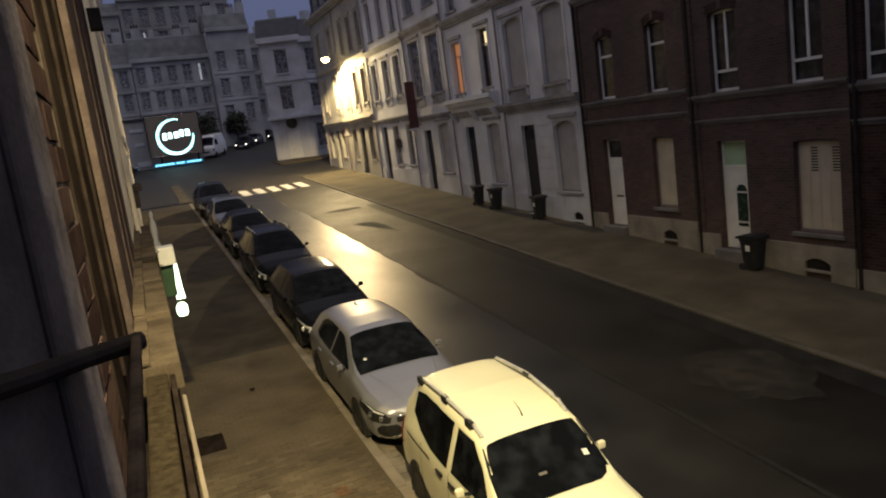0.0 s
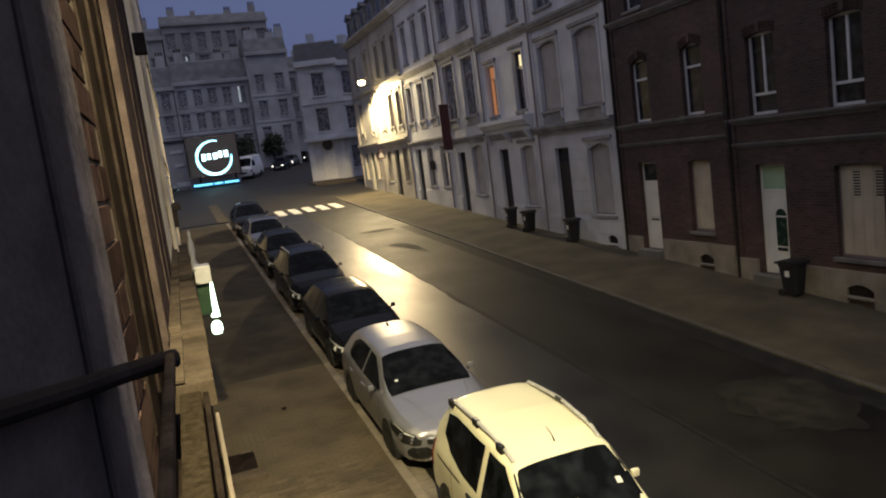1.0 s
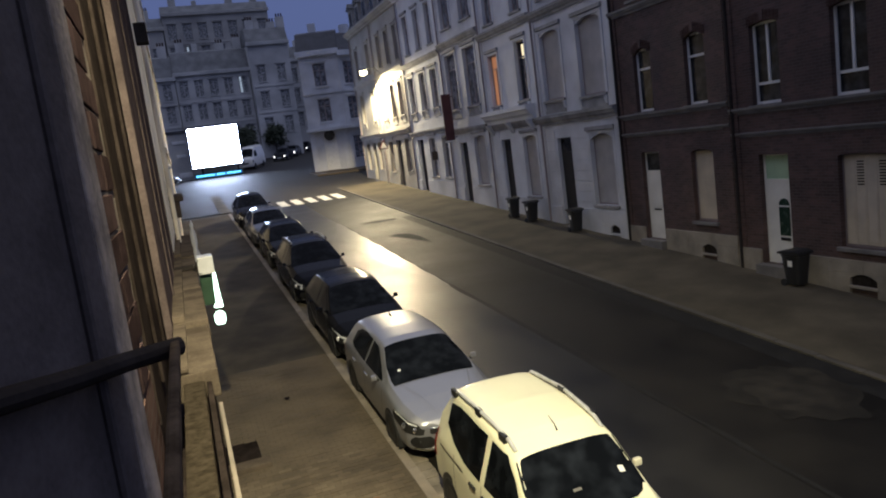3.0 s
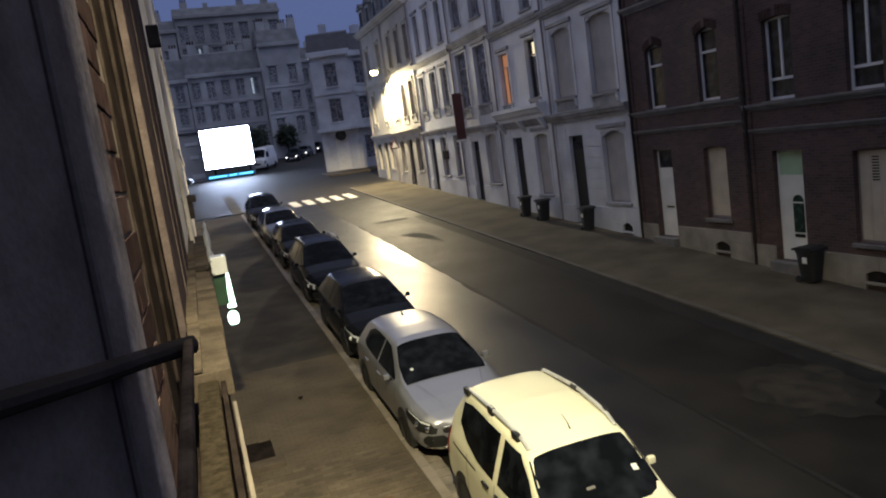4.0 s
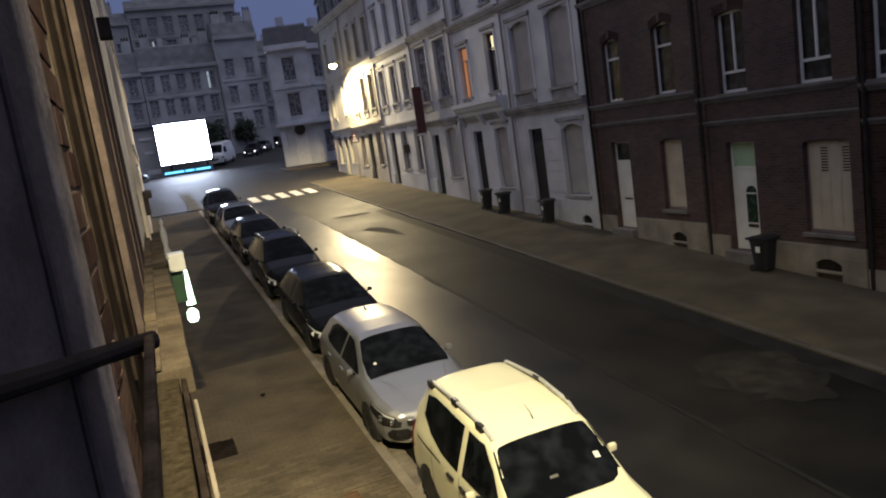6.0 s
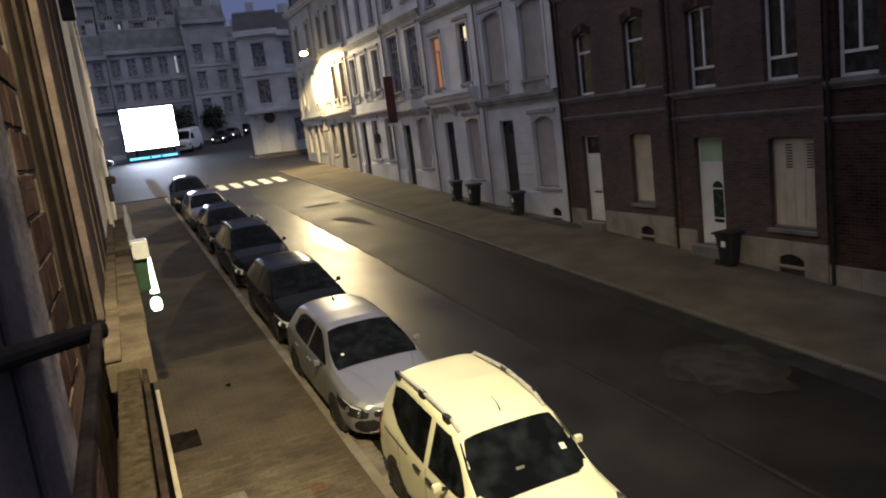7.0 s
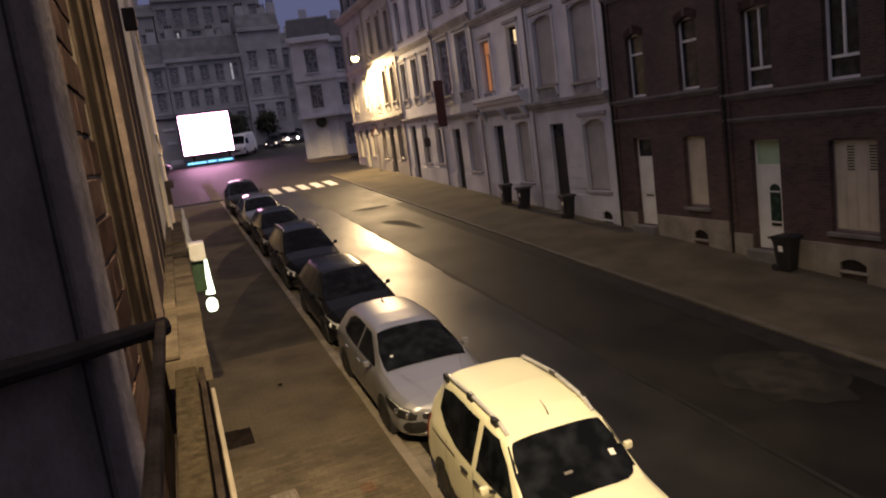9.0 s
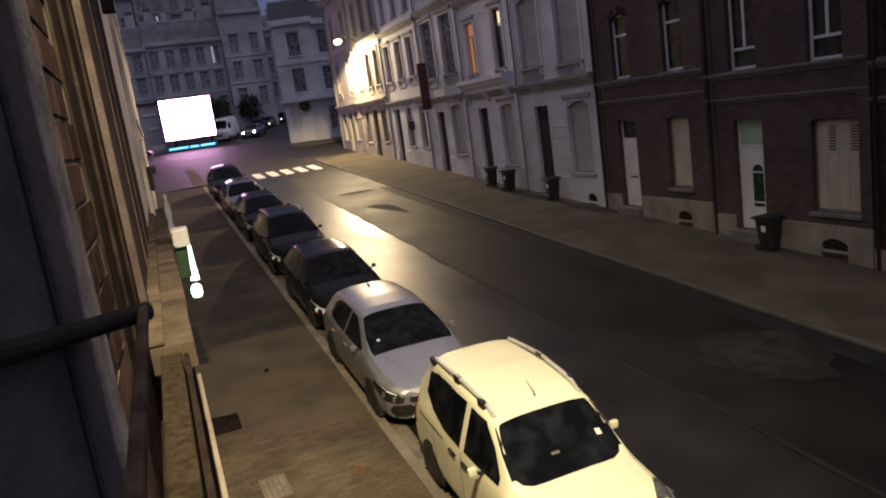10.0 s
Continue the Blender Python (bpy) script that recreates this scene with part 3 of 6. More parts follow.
def arch_filler(house, x, y0, y1, z1, rise, material, side):
    """Spandrels that turn a straight opening into a segmental arch."""
    w = y1 - y0
    pts = [(y0 + w * k / 10, z1 - rise * (2 * k / 10 - 1) ** 2) for k in range(11)]
    xa, xb = sorted((x + 0.002 * side, x + 0.13 * side))
    for half in (pts[:6], pts[5:]):
        end = (y0, z1) if half is not pts[5:] and half[0][0] == y0 else (y1, z1)
        outline = half + [end] if end[0] == y1 else [end] + half[::-1]
        part("arch_spandrel", prism(outline, xa, xb), material, house)


def moulding(name, house, x, y0, y1, z0, z1, out, material, label=""):
    """A string course or cornice with a stepped, rounded profile."""
    h = z1 - z0
    prof = [(0.0, 0.0), (0.35, 0.0), (0.42, 0.25), (0.7, 0.38), (0.85, 0.62), (1.0, 0.7), (1.0, 1.0), (0.0, 1.04)]
    bm = bmesh.new()
    a = [bm.verts.new((x - out * p, y0, z0 + h * q)) for p, q in prof]
    b = [bm.verts.new((x - out * p, y1, z0 + h * q)) for p, q in prof]
    n = len(prof)
    for i in range(n):
        bm.faces.new((a[i], a[(i + 1) % n], b[(i + 1) % n], b[i]))
    bm.faces.new(a[::-1]), bm.faces.new(b)
    bmesh.ops.recalc_face_normals(bm, faces=bm.faces)
    return part(name, bm, material, house, label)


def town_house(label, y0, y1, top, wall_m, trim_m, windows, doors, courses, plinth_h, x=WR, depth=9.0, roof="mansard", vents=(), plinth_m="plinth", pilasters=True, sill_m=None, side=1):
    """A terraced house whose front is at x, seen from the street. windows: y0, y1, z0, z1, style, arch rise."""
    zb = gz((y0 + y1) / 2)
    house = thing("house", (0, 0, 0), label, "house", "row of terraced houses")
    holes = [w[:4] for w in windows] + [d[:4] for d in doors] + [v for v in vents]
    bm = wall_mesh(y0 + 0.002, y1 - 0.002, gz(y0) - 0.6, top, holes, 0.32, side)
    bmesh.ops.translate(bm, verts=bm.verts, vec=(x, 0, 0))
    part("wall", bm, wall_m, house)
    body = bmesh.new()
    far = x + depth * side
    xa, xb = sorted((x + 0.34 * side, far))
    box(xa, xb, y0 + 0.01, y1 - 0.01, gz(y0) - 0.6, top - 0.01, bm=body)
    part("house_body", body, "render_dark", house, "unlit inside and side walls")
    for w in windows:
        window_unit(house, x, *w[:4], w[4], side)
        if w[5]:
            arch_filler(house, x, w[0], w[1], w[3], w[5], wall_m, side)
        sm = sill_m or ("stone_soot_shade" if wall_m in ("render_white", "render_grey") else trim_m)
        part("sill", box(min(x - 0.09 * side, x + 0.1 * side), max(x - 0.09 * side, x + 0.1 * side), w[0] - 0.08, w[1] + 0.08, w[2] - 0.10, w[2] - 0.002, 0.012), sm, house)
        if wall_m.startswith("render"):
            # raised surround
            for b in ((w[0] - 0.14, w[0] - 0.004, w[2], w[3] + 0.12), (w[1] + 0.004, w[1] + 0.14, w[2], w[3] + 0.12), (w[0] - 0.004, w[1] + 0.004, w[3] + 0.004, w[3] + 0.12)):
                part("surround", box(x - 0.035, x + 0.01, *b, 0.008), wall_m, house)
            part("hood_mould", box(x - 0.10, x + 0.01, w[0] - 0.2, w[1] + 0.2, w[3] + 0.13, w[3] + 0.27, 0.015), "stone_soot_shade" if wall_m != "render_cream" else wall_m, house)
        elif w[5] and w[2] > 5:
            yk = (w[0] + w[1]) / 2
            part("keystone", prism([(yk - 0.05, w[3] + 0.02), (yk + 0.05, w[3] + 0.02), (yk + 0.07, w[3] + 0.27), (yk - 0.07, w[3] + 0.27)], x - 0.035, x + 0.02), wall_m, house)
            n = 9
            for k in range(n):
                a, b = w[0] - 0.05 + (w[1] - w[0] + 0.1) * k / n, w[0] - 0.05 + (w[1] - w[0] + 0.1) * (k + 0.92) / n
                u = (2 * (k + 0.5) / n - 1) ** 2
                zz = w[3] - w[5] * u
                part("arch_brick", prism([(a, zz + 0.01), (b, zz + 0.01), (b + 0.02 * (k - n / 2 + 0.5) / n, zz + 0.24), (a + 0.02 * (k - n / 2 + 0.5) / n, zz + 0.24)], x - 0.015, x + 0.05), "brick_dark", house)
    for d in doors:
        door_unit(house, x, *d[:5], side)
    for k, (zc, h, out, m) in enumerate(courses):
        moulding("string_course", house, x + 0.002, y0 + 0.003, y1 - 0.003, zc, zc + h, out, "stone_soot_shade" if m in ("render_white", "render_grey") else m)
    # plinth blocks that follow the slope, broken by doors
    cuts = sorted([(d[0] - 0.08, d[1] + 0.08) for d in doors])
    a = y0 + 0.003
    runs = []
    for c0, c1 in cuts:
        if c0 > a + 0.1:
            runs.append((a, c0))
        a = c1
    runs.append((a, y1 - 0.003))
    for r0, r1 in runs:
        n = max(1, round((r1 - r0) / 0.9))
        for k in range(n):
            b0, b1 = r0 + (r1 - r0) * k / n, r0 + (r1 - r0) * (k + 1) / n - 0.008
            zt = zb + plinth_h
            skip = [v for v in vents if v[0] < b1 and v[1] > b0]
            if skip:
                v = skip[0]
                part("plinth_block", box(x - 0.06, x + 0.02, b0, b1, v[3], zt, 0.008), plinth_m, house)
                for c0, c1 in ((b0, v[0]), (v[1], b1)):
                    if c1 < c0 + 0.02:
                        continue
                    part("plinth_block", box(x - 0.06, x + 0.02, c0, c1, gz(b0) - 0.3, v[3] - 0.004, 0.006), plinth_m, house)
                continue
            part("plinth_block", box(x - 0.06, x + 0.02, b0, b1, gz(b0) - 0.3, zt, 0.008), plinth_m, house)
    for v in vents:
        g = part("cellar_grille", box(x + 0.02, x + 0.03, v[0], v[1], v[2], v[3]), "iron", house, "dark cellar opening behind bars")
        arch_filler(house, x - 0.064, v[0], v[1], v[3], 0.12, plinth_m, side)
        part("vent_sill", box(x - 0.09, x + 0.02, v[0] - 0.04, v[1] + 0.04, v[2] - 0.06, v[2] - 0.002, 0.008), plinth_m, house)
        for k in range(5):
            yy = v[0] + (v[1] - v[0]) * (k + 0.5) / 5
            part("grille_bar", tube([(x - 0.01, yy, v[2]), (x - 0.01, yy, v[3])], 0.009, 6), "iron", g)
    if pilasters:
        for yy in (y0 + 0.005, y1 - 0.285):
            part("pilaster", box(x - 0.045, x + 0.01, yy, yy + 0.28, zb + plinth_h + 0.01, top - 0.35, 0.01), wall_m, house)
    moulding("eaves_cornice", house, x + 0.002, y0 + 0.003, y1 - 0.003, top - 0.32, top + 0.1, 0.42, trim_m)
    # aprons under the first-floor windows and a rain pipe at the party wall
    if wall_m.startswith("render"):
        for w in [q for q in windows if 6.0 < q[2] < 8.0]:
            part("apron_panel", box(x - 0.03, x + 0.01, w[0] - 0.05, w[1] + 0.05, w[2] - 0.52, w[2] - 0.14, 0.012), "stone_soot_shade" if wall_m != "render_cream" else wall_m, house)
            for yy in (w[0] - 0.08, w[1] - 0.06):
                part("sill_bracket", prism([(x - 0.11, w[2] - 0.10), (x, w[2] - 0.10), (x, w[2] - 0.42), (x - 0.04, w[2] - 0.36)], yy, yy + 0.14, axis="y"), wall_m, house)
        # banded ground floor
        zc = zb + plinth_h + 0.25
        tops = min(c[0] for c in courses)
        while zc < tops - 0.3:
            blocks = sorted([(h[0] - 0.16, h[1] + 0.16) for h in [q[:4] for q in windows] + [q[:4] for q in doors] if h[2] - 0.2 < zc + 0.36 and h[3] + 0.3 > zc])
            a = y0 + 0.3
            for c0, c1 in blocks + [(y1 - 0.3, y1)]:
                if c0 > a + 0.12:
                    part("rusticated_band", box(x - 0.022, x + 0.01, a, c0, zc, zc + 0.36, 0.008), wall_m, house)
                a = max(a, c1)
            zc += 0.40
    part("rain_pipe", tube([(x - 0.07, y1 - 0.12, zb + 0.1), (x - 0.07, y1 - 0.12, top - 0.3)], 0.045, 8), "frame_grey" if wall_m.startswith("render") else "iron", house, "upright rain pipe")
    # roof
    if roof == "mansard":
        prof = [(x - 0.1, top + 0.1), (x + 0.9 * side, top + 2.3), (x + depth * 0.5 * side, top + 3.2), (far, top + 0.1)]
    else:
        prof = [(x - 0.25, top + 0.1), (x + depth * 0.5 * side, top + 2.6), (far, top + 0.1)]
    bm = bmesh.new()
    lo, hi = [bm.verts.new((p, y0, q)) for p, q in prof], [bm.verts.new((p, y1, q)) for p, q in prof]
    n = len(prof)
    for i in range(n):
        bm.faces.new((lo[i], lo[(i + 1) % n], hi[(i + 1) % n], hi[i]))
    bm.faces.new(lo[::-1]), bm.faces.new(hi)
    bmesh.ops.recalc_face_normals(bm, faces=bm.faces)
    part("roof", bm, "slate", house, "dark slate roof")
    if roof == "mansard" and y0 > 36:
        n = 3
        for k in range(n):
            yd = y0 + (y1 - y0) * (k + 0.5) / n
            dm = part("dormer", box(x + 0.12, x + 1.2, yd - 0.55, yd + 0.55, top + 0.3, top + 1.75, 0.02), "stone_soot_shade", house, "small roof dormer")
            part("pane", box(x + 0.10, x + 0.116, yd - 0.36, yd + 0.36, top + 0.5, top + 1.5), "pane", dm, "dark dormer pane")
            part("dormer_roof", prism([(yd - 0.7, top + 1.755), (yd + 0.7, top + 1.755), (yd, top + 2.2)], x, x + 1.2), "slate", dm)
    cx = x + depth * 0.5 * side
    part("chimney", box(cx - 0.3, cx + 0.3, y0 + 0.3, y0 + 1.2, top + 2.0, top + 4.2, 0.02), "brick_dark", house, "brick chimney")
    return house


BT, ST = "brick_red", "stone_trim"
town_house("narrow dark red brick house beyond the street lamp's reach", 6.4, 10.95, 12.6, "brick_dark", ST,
           [(9.75, 10.68, 5.28, 7.3, "casement", 0.1), (7.3, 8.2, 5.28, 7.3, "casement", 0.1), (9.75, 10.68, 9.0, 10.8, "sash", 0.1), (7.3, 8.2, 9.0, 10.8, "sash", 0.1), (7.3, 8.2, 1.7, 3.9, "plain", 0.1)],
           [(8.45, 9.35, 0.95, 3.8, "dark")], [(5.05, 0.17, 0.10, ST), (4.35, 0.12, 0.07, ST), (8.5, 0.18, 0.10, ST)], 0.62, pilasters=False)
town_house("red brick house with a white door and shuttered window", 10.97, 15.81, 12.8, BT, ST,
           [(14.05, 14.98, 5.41, 7.45, "casement", 0.07), (11.62, 12.55, 5.38, 7.42, "casement", 0.07), (11.28, 12.52, 1.9, 4.08, "louvre", 0.05),
            (14.05, 14.98, 9.1, 10.9, "sash", 0.07), (11.62, 12.55, 9.1, 10.9, "sash", 0.07)],
           [(13.96, 14.92, 1.25, 4.13, "green")], [(5.2, 0.17, 0.11, ST), (4.6, 0.12, 0.07, ST), (8.55, 0.2, 0.12, ST)], 0.75, vents=[(11.6, 12.3, 1.02, 1.3)])
town_house("red brick house with a plain white door and closed shutter", 15.83, 21.02, 13.0, BT, ST,
           [(16.66, 17.52, 5.65, 7.66, "sash", 0.16), (19.1, 19.96, 5.65, 7.6, "sash", 0.16), (16.62, 17.56, 2.24, 4.36, "shutter", 0.09),
            (16.66, 17.52, 9.15, 10.9, "sash", 0.1), (19.1, 19.96, 9.15, 10.9, "sash", 0.1)],
           [(19.06, 19.98, 1.53, 4.35, "white")], [(5.44, 0.17, 0.11, ST), (4.88, 0.12, 0.08, ST), (8.75, 0.22, 0.14, ST)], 0.72, vents=[(16.7, 17.3, 1.30, 1.58)])
RW, RG, RC = "render_white", "render_grey", "render_cream"
town_house("white rendered house with tall shuttered windows and a black door", 21.04, 26.55, 15.4, RG, RG,
           [(21.62, 23.22, 6.5, 9.2, "shutter_grey", 0.15), (24.42, 25.92, 6.6, 9.2, "shutter_grey", 0.15), (21.5, 22.95, 2.55, 5.12, "shutter_grey", 0.2),
            (21.75, 23.1, 10.45, 12.6, "plain", 0.0), (24.5, 25.8, 10.5, 12.6, "plain", 0.0)],
           [(24.32, 25.36, 1.66, 5.1, "dark")], [(5.65, 0.38, 0.22, RG), (9.75, 0.35, 0.2, RG)], 0.85, vents=[(21.5, 22.1, 1.55, 1.85)], plinth_m="render_grey")
bay_house = town_house("white rendered house with a lit orange curtain above a ledge", 26.57, 31.75, 15.2, RW, RW,
           [(27.28, 28.2, 6.85, 9.3, "lit", 0.0), (30.0, 30.95, 6.85, 9.1, "orange", 0.0), (27.1, 28.3, 2.75, 5.35, "shutter_grey", 0.12),
            (27.28, 28.2, 10.5, 12.7, "plain", 0.0), (30.0, 30.95, 10.5, 12.7, "plain", 0.0)],
           [(29.58, 30.52, 1.95, 5.3, "dark")], [(5.72, 0.3, 0.16, RW), (9.85, 0.35, 0.2, RW)], 0.8, plinth_m="render_grey")
moulding("ledge", bay_house, WR, 26.8, 31.5, 6.02, 6.62, 0.5, RW, "deep moulded stone ledge below the windows")
for yy in (27.0, 29.0, 31.1):
    part("bracket", prism([(WR - 0.4, 6.02), (WR, 6.02), (WR, 5.5), (WR - 0.12, 5.6)], yy, yy + 0.2, axis="y"), RW, bay_house)
town_house("pale rendered house with tall grey windows", 31.77, 37.05, 15.0, RG, RG,
           [(32.4, 33.85, 7.15, 9.95, "plain", 0.0), (34.95, 36.4, 7.15, 9.95, "plain", 0.0), (32.35, 33.7, 3.2, 5.65, "shutter_grey", 0.12), (32.4, 33.7, 11.3, 13.3, "plain", 0), (35.0, 36.3, 11.3, 13.3, "plain", 0)],
           [(34.7, 35.65, 2.25, 5.4, "dark")], [(5.85, 0.3, 0.16, RG), (10.3, 0.35, 0.2, RG)], 0.85, plinth_m="render_grey")
town_house("white rendered house with narrow windows", 37.07, 43.6, 14.6, RW, RW,
           [(37.95, 38.95, 7.55, 9.65, "plain", 0), (39.9, 40.9, 7.55, 9.65, "plain", 0), (42.0, 43.0, 7.55, 9.65, "plain", 0), (37.3, 38.3, 3.6, 5.9, "plain", 0.1), (39.5, 40.5, 3.65, 5.9, "plain", 0.1),
            (37.8, 38.6, 11.0, 13.2, "plain", 0), (39.8, 40.6, 11.0, 13.2, "plain", 0), (41.8, 42.6, 11.0, 13.2, "plain", 0)],
           [(41.6, 42.6, 2.65, 5.9, "dark")], [(6.1, 0.3, 0.18, RW), (10.2, 0.3, 0.18, RW)], 0.8, plinth_m="render_grey")
town_house("cream rendered house lit by the street lamp on its wall", 43.62, 50.1, 14.6, RC, RC,
           [(44.3, 45.2, 7.65, 9.75, "plain", 0), (46.1, 47.0, 7.65, 9.75, "plain", 0), (48.2, 49.1, 7.65, 9.75, "plain", 0), (44.3, 45.3, 4.0, 6.1, "plain", 0.1), (48.0, 49.0, 4.0, 6.1, "plain", 0.1),
            (44.0, 44.8, 11.1, 13.2, "plain", 0), (46.0, 46.8, 11.1, 13.2, "plain", 0), (48.0, 48.8, 11.1, 13.2, "plain", 0)],
           [(46.2, 47.2, 3.05, 6.1, "dark")], [(6.45, 0.35, 0.25, RC), (10.4, 0.3, 0.18, RC)], 0.8, plinth_m="render_cream")
town_house("cream rendered corner house at the junction", 50.12, 56.2, 14.6, RC, RC,
           [(51.0, 51.9, 7.75, 9.85, "plain", 0), (54.2, 55.1, 7.75, 9.85, "plain", 0), (51.0, 52.0, 4.2, 6.2, "plain", 0.1), (54.2, 55.2, 4.2, 6.2, "plain", 0.1),
            (51.0, 51.8, 11.1, 13.2, "plain", 0), (54.2, 55.0, 11.1, 13.2, "plain", 0)],
           [(52.6, 53.5, 3.45, 6.2, "dark")], [(6.5, 0.4, 0.25, RC), (10.4, 0.3, 0.18, RC)], 0.8, plinth_m="render_cream")


def front_house(label, x0, x1, y, top, wall_m, cols, rows, wsize, roof_h, depth=9.0, lit=(), door=None):
    """A house whose front faces down the street, towards the camera."""
    house = thing("house", (0, 0, 0), label, "house", "houses beyond the junction")
    ww, wh = wsize
    holes = []
    for r, zr in enumerate(rows):
        for c in range(cols):
            xc = x0 + (x1 - x0) * (c + 0.5) / cols
            holes.append((xc - ww / 2, xc + ww / 2, zr, zr + wh, (r, c) in lit))
    base = gz(y) - 0.5
    dh = [(door[0], door[1], base, door[2])] if door else []
    bm = wall_mesh(x0, x1, base, top, [h[:4] for h in holes] + dh, 0.35)
    bmesh.ops.rotate(bm, verts=bm.verts, cent=(0, 0, 0), matrix=Matrix(((0, 1, 0), (1, 0, 0), (0, 0, 1))))
    bmesh.ops.translate(bm, verts=bm.verts, vec=(0, y, 0))
    bmesh.ops.recalc_face_normals(bm, faces=bm.faces)
    part("wall", bm, wall_m, house)
    part("house_body", box(x0 + 0.01, x1 - 0.01, y + 0.36, y + depth, base, top - 0.01), wall_m, house)
    for a, b, z0, z1, on in holes:
        bm = bmesh.new()
        for q in ((a, a + 0.07, z0, z1), (b - 0.07, b, z0, z1), ((a + b) / 2 - 0.04, (a + b) / 2 + 0.04, z0, z1), (a, b, z0 + wh * 0.68, z0 + wh * 0.68 + 0.07)):
            box(q[0], q[1], y + 0.16, y + 0.22, q[2], q[3], bm=bm)
        # past y 90 frames match the wall and panes pale, for painted haze
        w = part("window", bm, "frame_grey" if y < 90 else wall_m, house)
        part("pane", box(a, b, y + 0.23, y + 0.25, z0, z1), "pane_pale" if y < 90 else "pane_far", w, "dark window pane")
        if on:
            part("lit_gap", box(a + 0.15, a + 0.42, y + 0.20, y + 0.225, z0, z1), "cold_room", w, "cold light between curtains")
        part("sill", box(a - 0.1, b + 0.1, y - 0.1, y + 0.1, z0 - 0.14, z0 - 0.003, 0.01), wall_m, house)
        part("hood_mould", box(a - 0.15, b + 0.15, y - 0.1, y + 0.01, z1 + 0.1, z1 + 0.25, 0.01), wall_m, house)
    if door:
        part("door", box(door[0], door[1], y + 0.2, y + 0.28, base, door[2]), "sign_white", house, "pale closed shop door")
    for zr in rows[1:]:
        part("string_course", box(x0, x1, y - 0.12, y - 0.003, zr - 0.75, zr - 0.55, 0.02), wall_m, house)
    part("eaves_cornice", box(x0 - 0.2, x1 + 0.2, y - 0.45, y - 0.003, top - 0.45, top + 0.05, 0.05), wall_m, house)
    prof = [(y - 0.3, top + 0.06), (y + 1.0, top + roof_h * 0.8), (y + depth * 0.5, top + roof_h), (y + depth, top + 0.06)]
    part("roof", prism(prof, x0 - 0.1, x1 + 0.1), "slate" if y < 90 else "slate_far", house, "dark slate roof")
    part("chimney", box(x0 + (x1 - x0) * 0.3, x0 + (x1 - x0) * 0.3 + 0.7, y + 2.5, y + 3.2, top, top + roof_h + 0.7, 0.02), wall_m, house, "rendered chimney stack")
    if y > 90:
        for u, tall in ((0.08, 0.9), (0.62, 0.5), (0.86, 1.1)):
            cx = x0 + (x1 - x0) * u
            ch = part("chimney", box(cx, cx + 1.1, y + 2.0, y + 2.8, top, top + roof_h + tall, 0.03), wall_m, house, "rendered chimney stack")
            for q in range(3):
                part("chimney_pot", lathe([(0.12, 0.0), (0.10, 0.45), (0.13, 0.5)], 8, centre=(cx + 0.2 + 0.35 * q, y + 2.4, top + roof_h + tall)), "brick_dark", ch)
    return house


corner = front_house("pale corner house with tall windows and a slate mansard roof", 12.0, 15.5, 67.0, 15.2, "render_grey", 1, (8.9, 12.1), (1.1, 2.0), 2.2, door=(13.2, 14.4, 7.4), depth=6.0)
wing = front_house("pale house wing turned away from the junction", 15.5, 24.0, 67.0, 15.0, "render_grey", 4, (5.3, 8.9, 12.1), (1.1, 2.0), 2.2, depth=6.0)
part("ledge", box(11.8, 15.7, 66.4, 66.995, 8.0, 8.3, 0.05), "render_grey", corner, "deep ledge above the ground floor")
part("ledge", box(15.3, 24.0, 66.5, 66.995, 8.0, 8.25, 0.05), "render_grey", wing, "deep ledge above the ground floor")
part("lunette", prism([(13.8 + 0.5 * math.cos(a), 7.62 + 0.5 * math.sin(a)) for a in [k * math.tau / 20 for k in range(20)]], 66.93, 66.99, axis="y"), "pane", corner, "round dark window above the door")
for px in (12.15, 14.95):
    part("pilaster", box(px, px + 0.4, 66.85, 66.995, 4.2, 7.98, 0.03), "render_grey", corner)
turn = Matrix.Translation((12.0, 67.0, 0)) @ pose(0, 0, 0, 0, 0, -16) @ Matrix.Translation((-12.0, -67.0, 0))
wing.matrix_basis = turn @ Matrix.Translation((15.5, 67.0, 0)) @ pose(0, 0, 0, 0, 0, 34) @ Matrix.Translation((-15.48, -67.0, 0))
corner.matrix_basis = Matrix.Translation((12.0, 67.0, 0)) @ pose(0, 0, 0, 0, 0, -16) @ Matrix.Translation((-12.0, -67.0, 0))
front_house("grey terraced house on the rising side street", 12.0, 17.5, 104.0, 22.5, "render_far", 2, (10.0, 13.6, 17.2), (1.2, 2.2), 2.5)
front_house("dark terraced house above the junction", 2.0, 11.9, 106.0, 19.5, "render_far", 5, (9.5, 13.0, 16.2), (1.2, 2.2), 3.5, lit=((2, 4),))
front_house("dark terraced house above the junction", -9.0, 1.9, 106.0, 19.0, "render_far", 5, (9.5, 13.0, 16.0), (1.2, 2.2), 3.5)
front_house("tall dark building with a flat roofline on the hill", 2.0, 18.0, 121.0, 30.5, "render_dark", 7, (14.0, 18.5, 23.0, 26.5), (1.4, 2.4), 1.6, depth=14, lit=((2, 1),))
front_house("tall dark building on the hill", -18.0, 1.8, 121.0, 28.5, "render_dark", 8, (14.0, 18.5, 23.0), (1.4, 2.4), 2.0, depth=14)
front_house("grey house farther up the side street", 17.7, 26.0, 112.0, 21.0, "render_far", 3, (11.0, 14.6, 17.6), (1.2, 2.0), 2.4)
front_house("grey house across the junction", 20.8, 34.0, 66.5, 14.0, "render_grey", 4, (8.0, 11.0), (1.2, 2.1), 3.0)


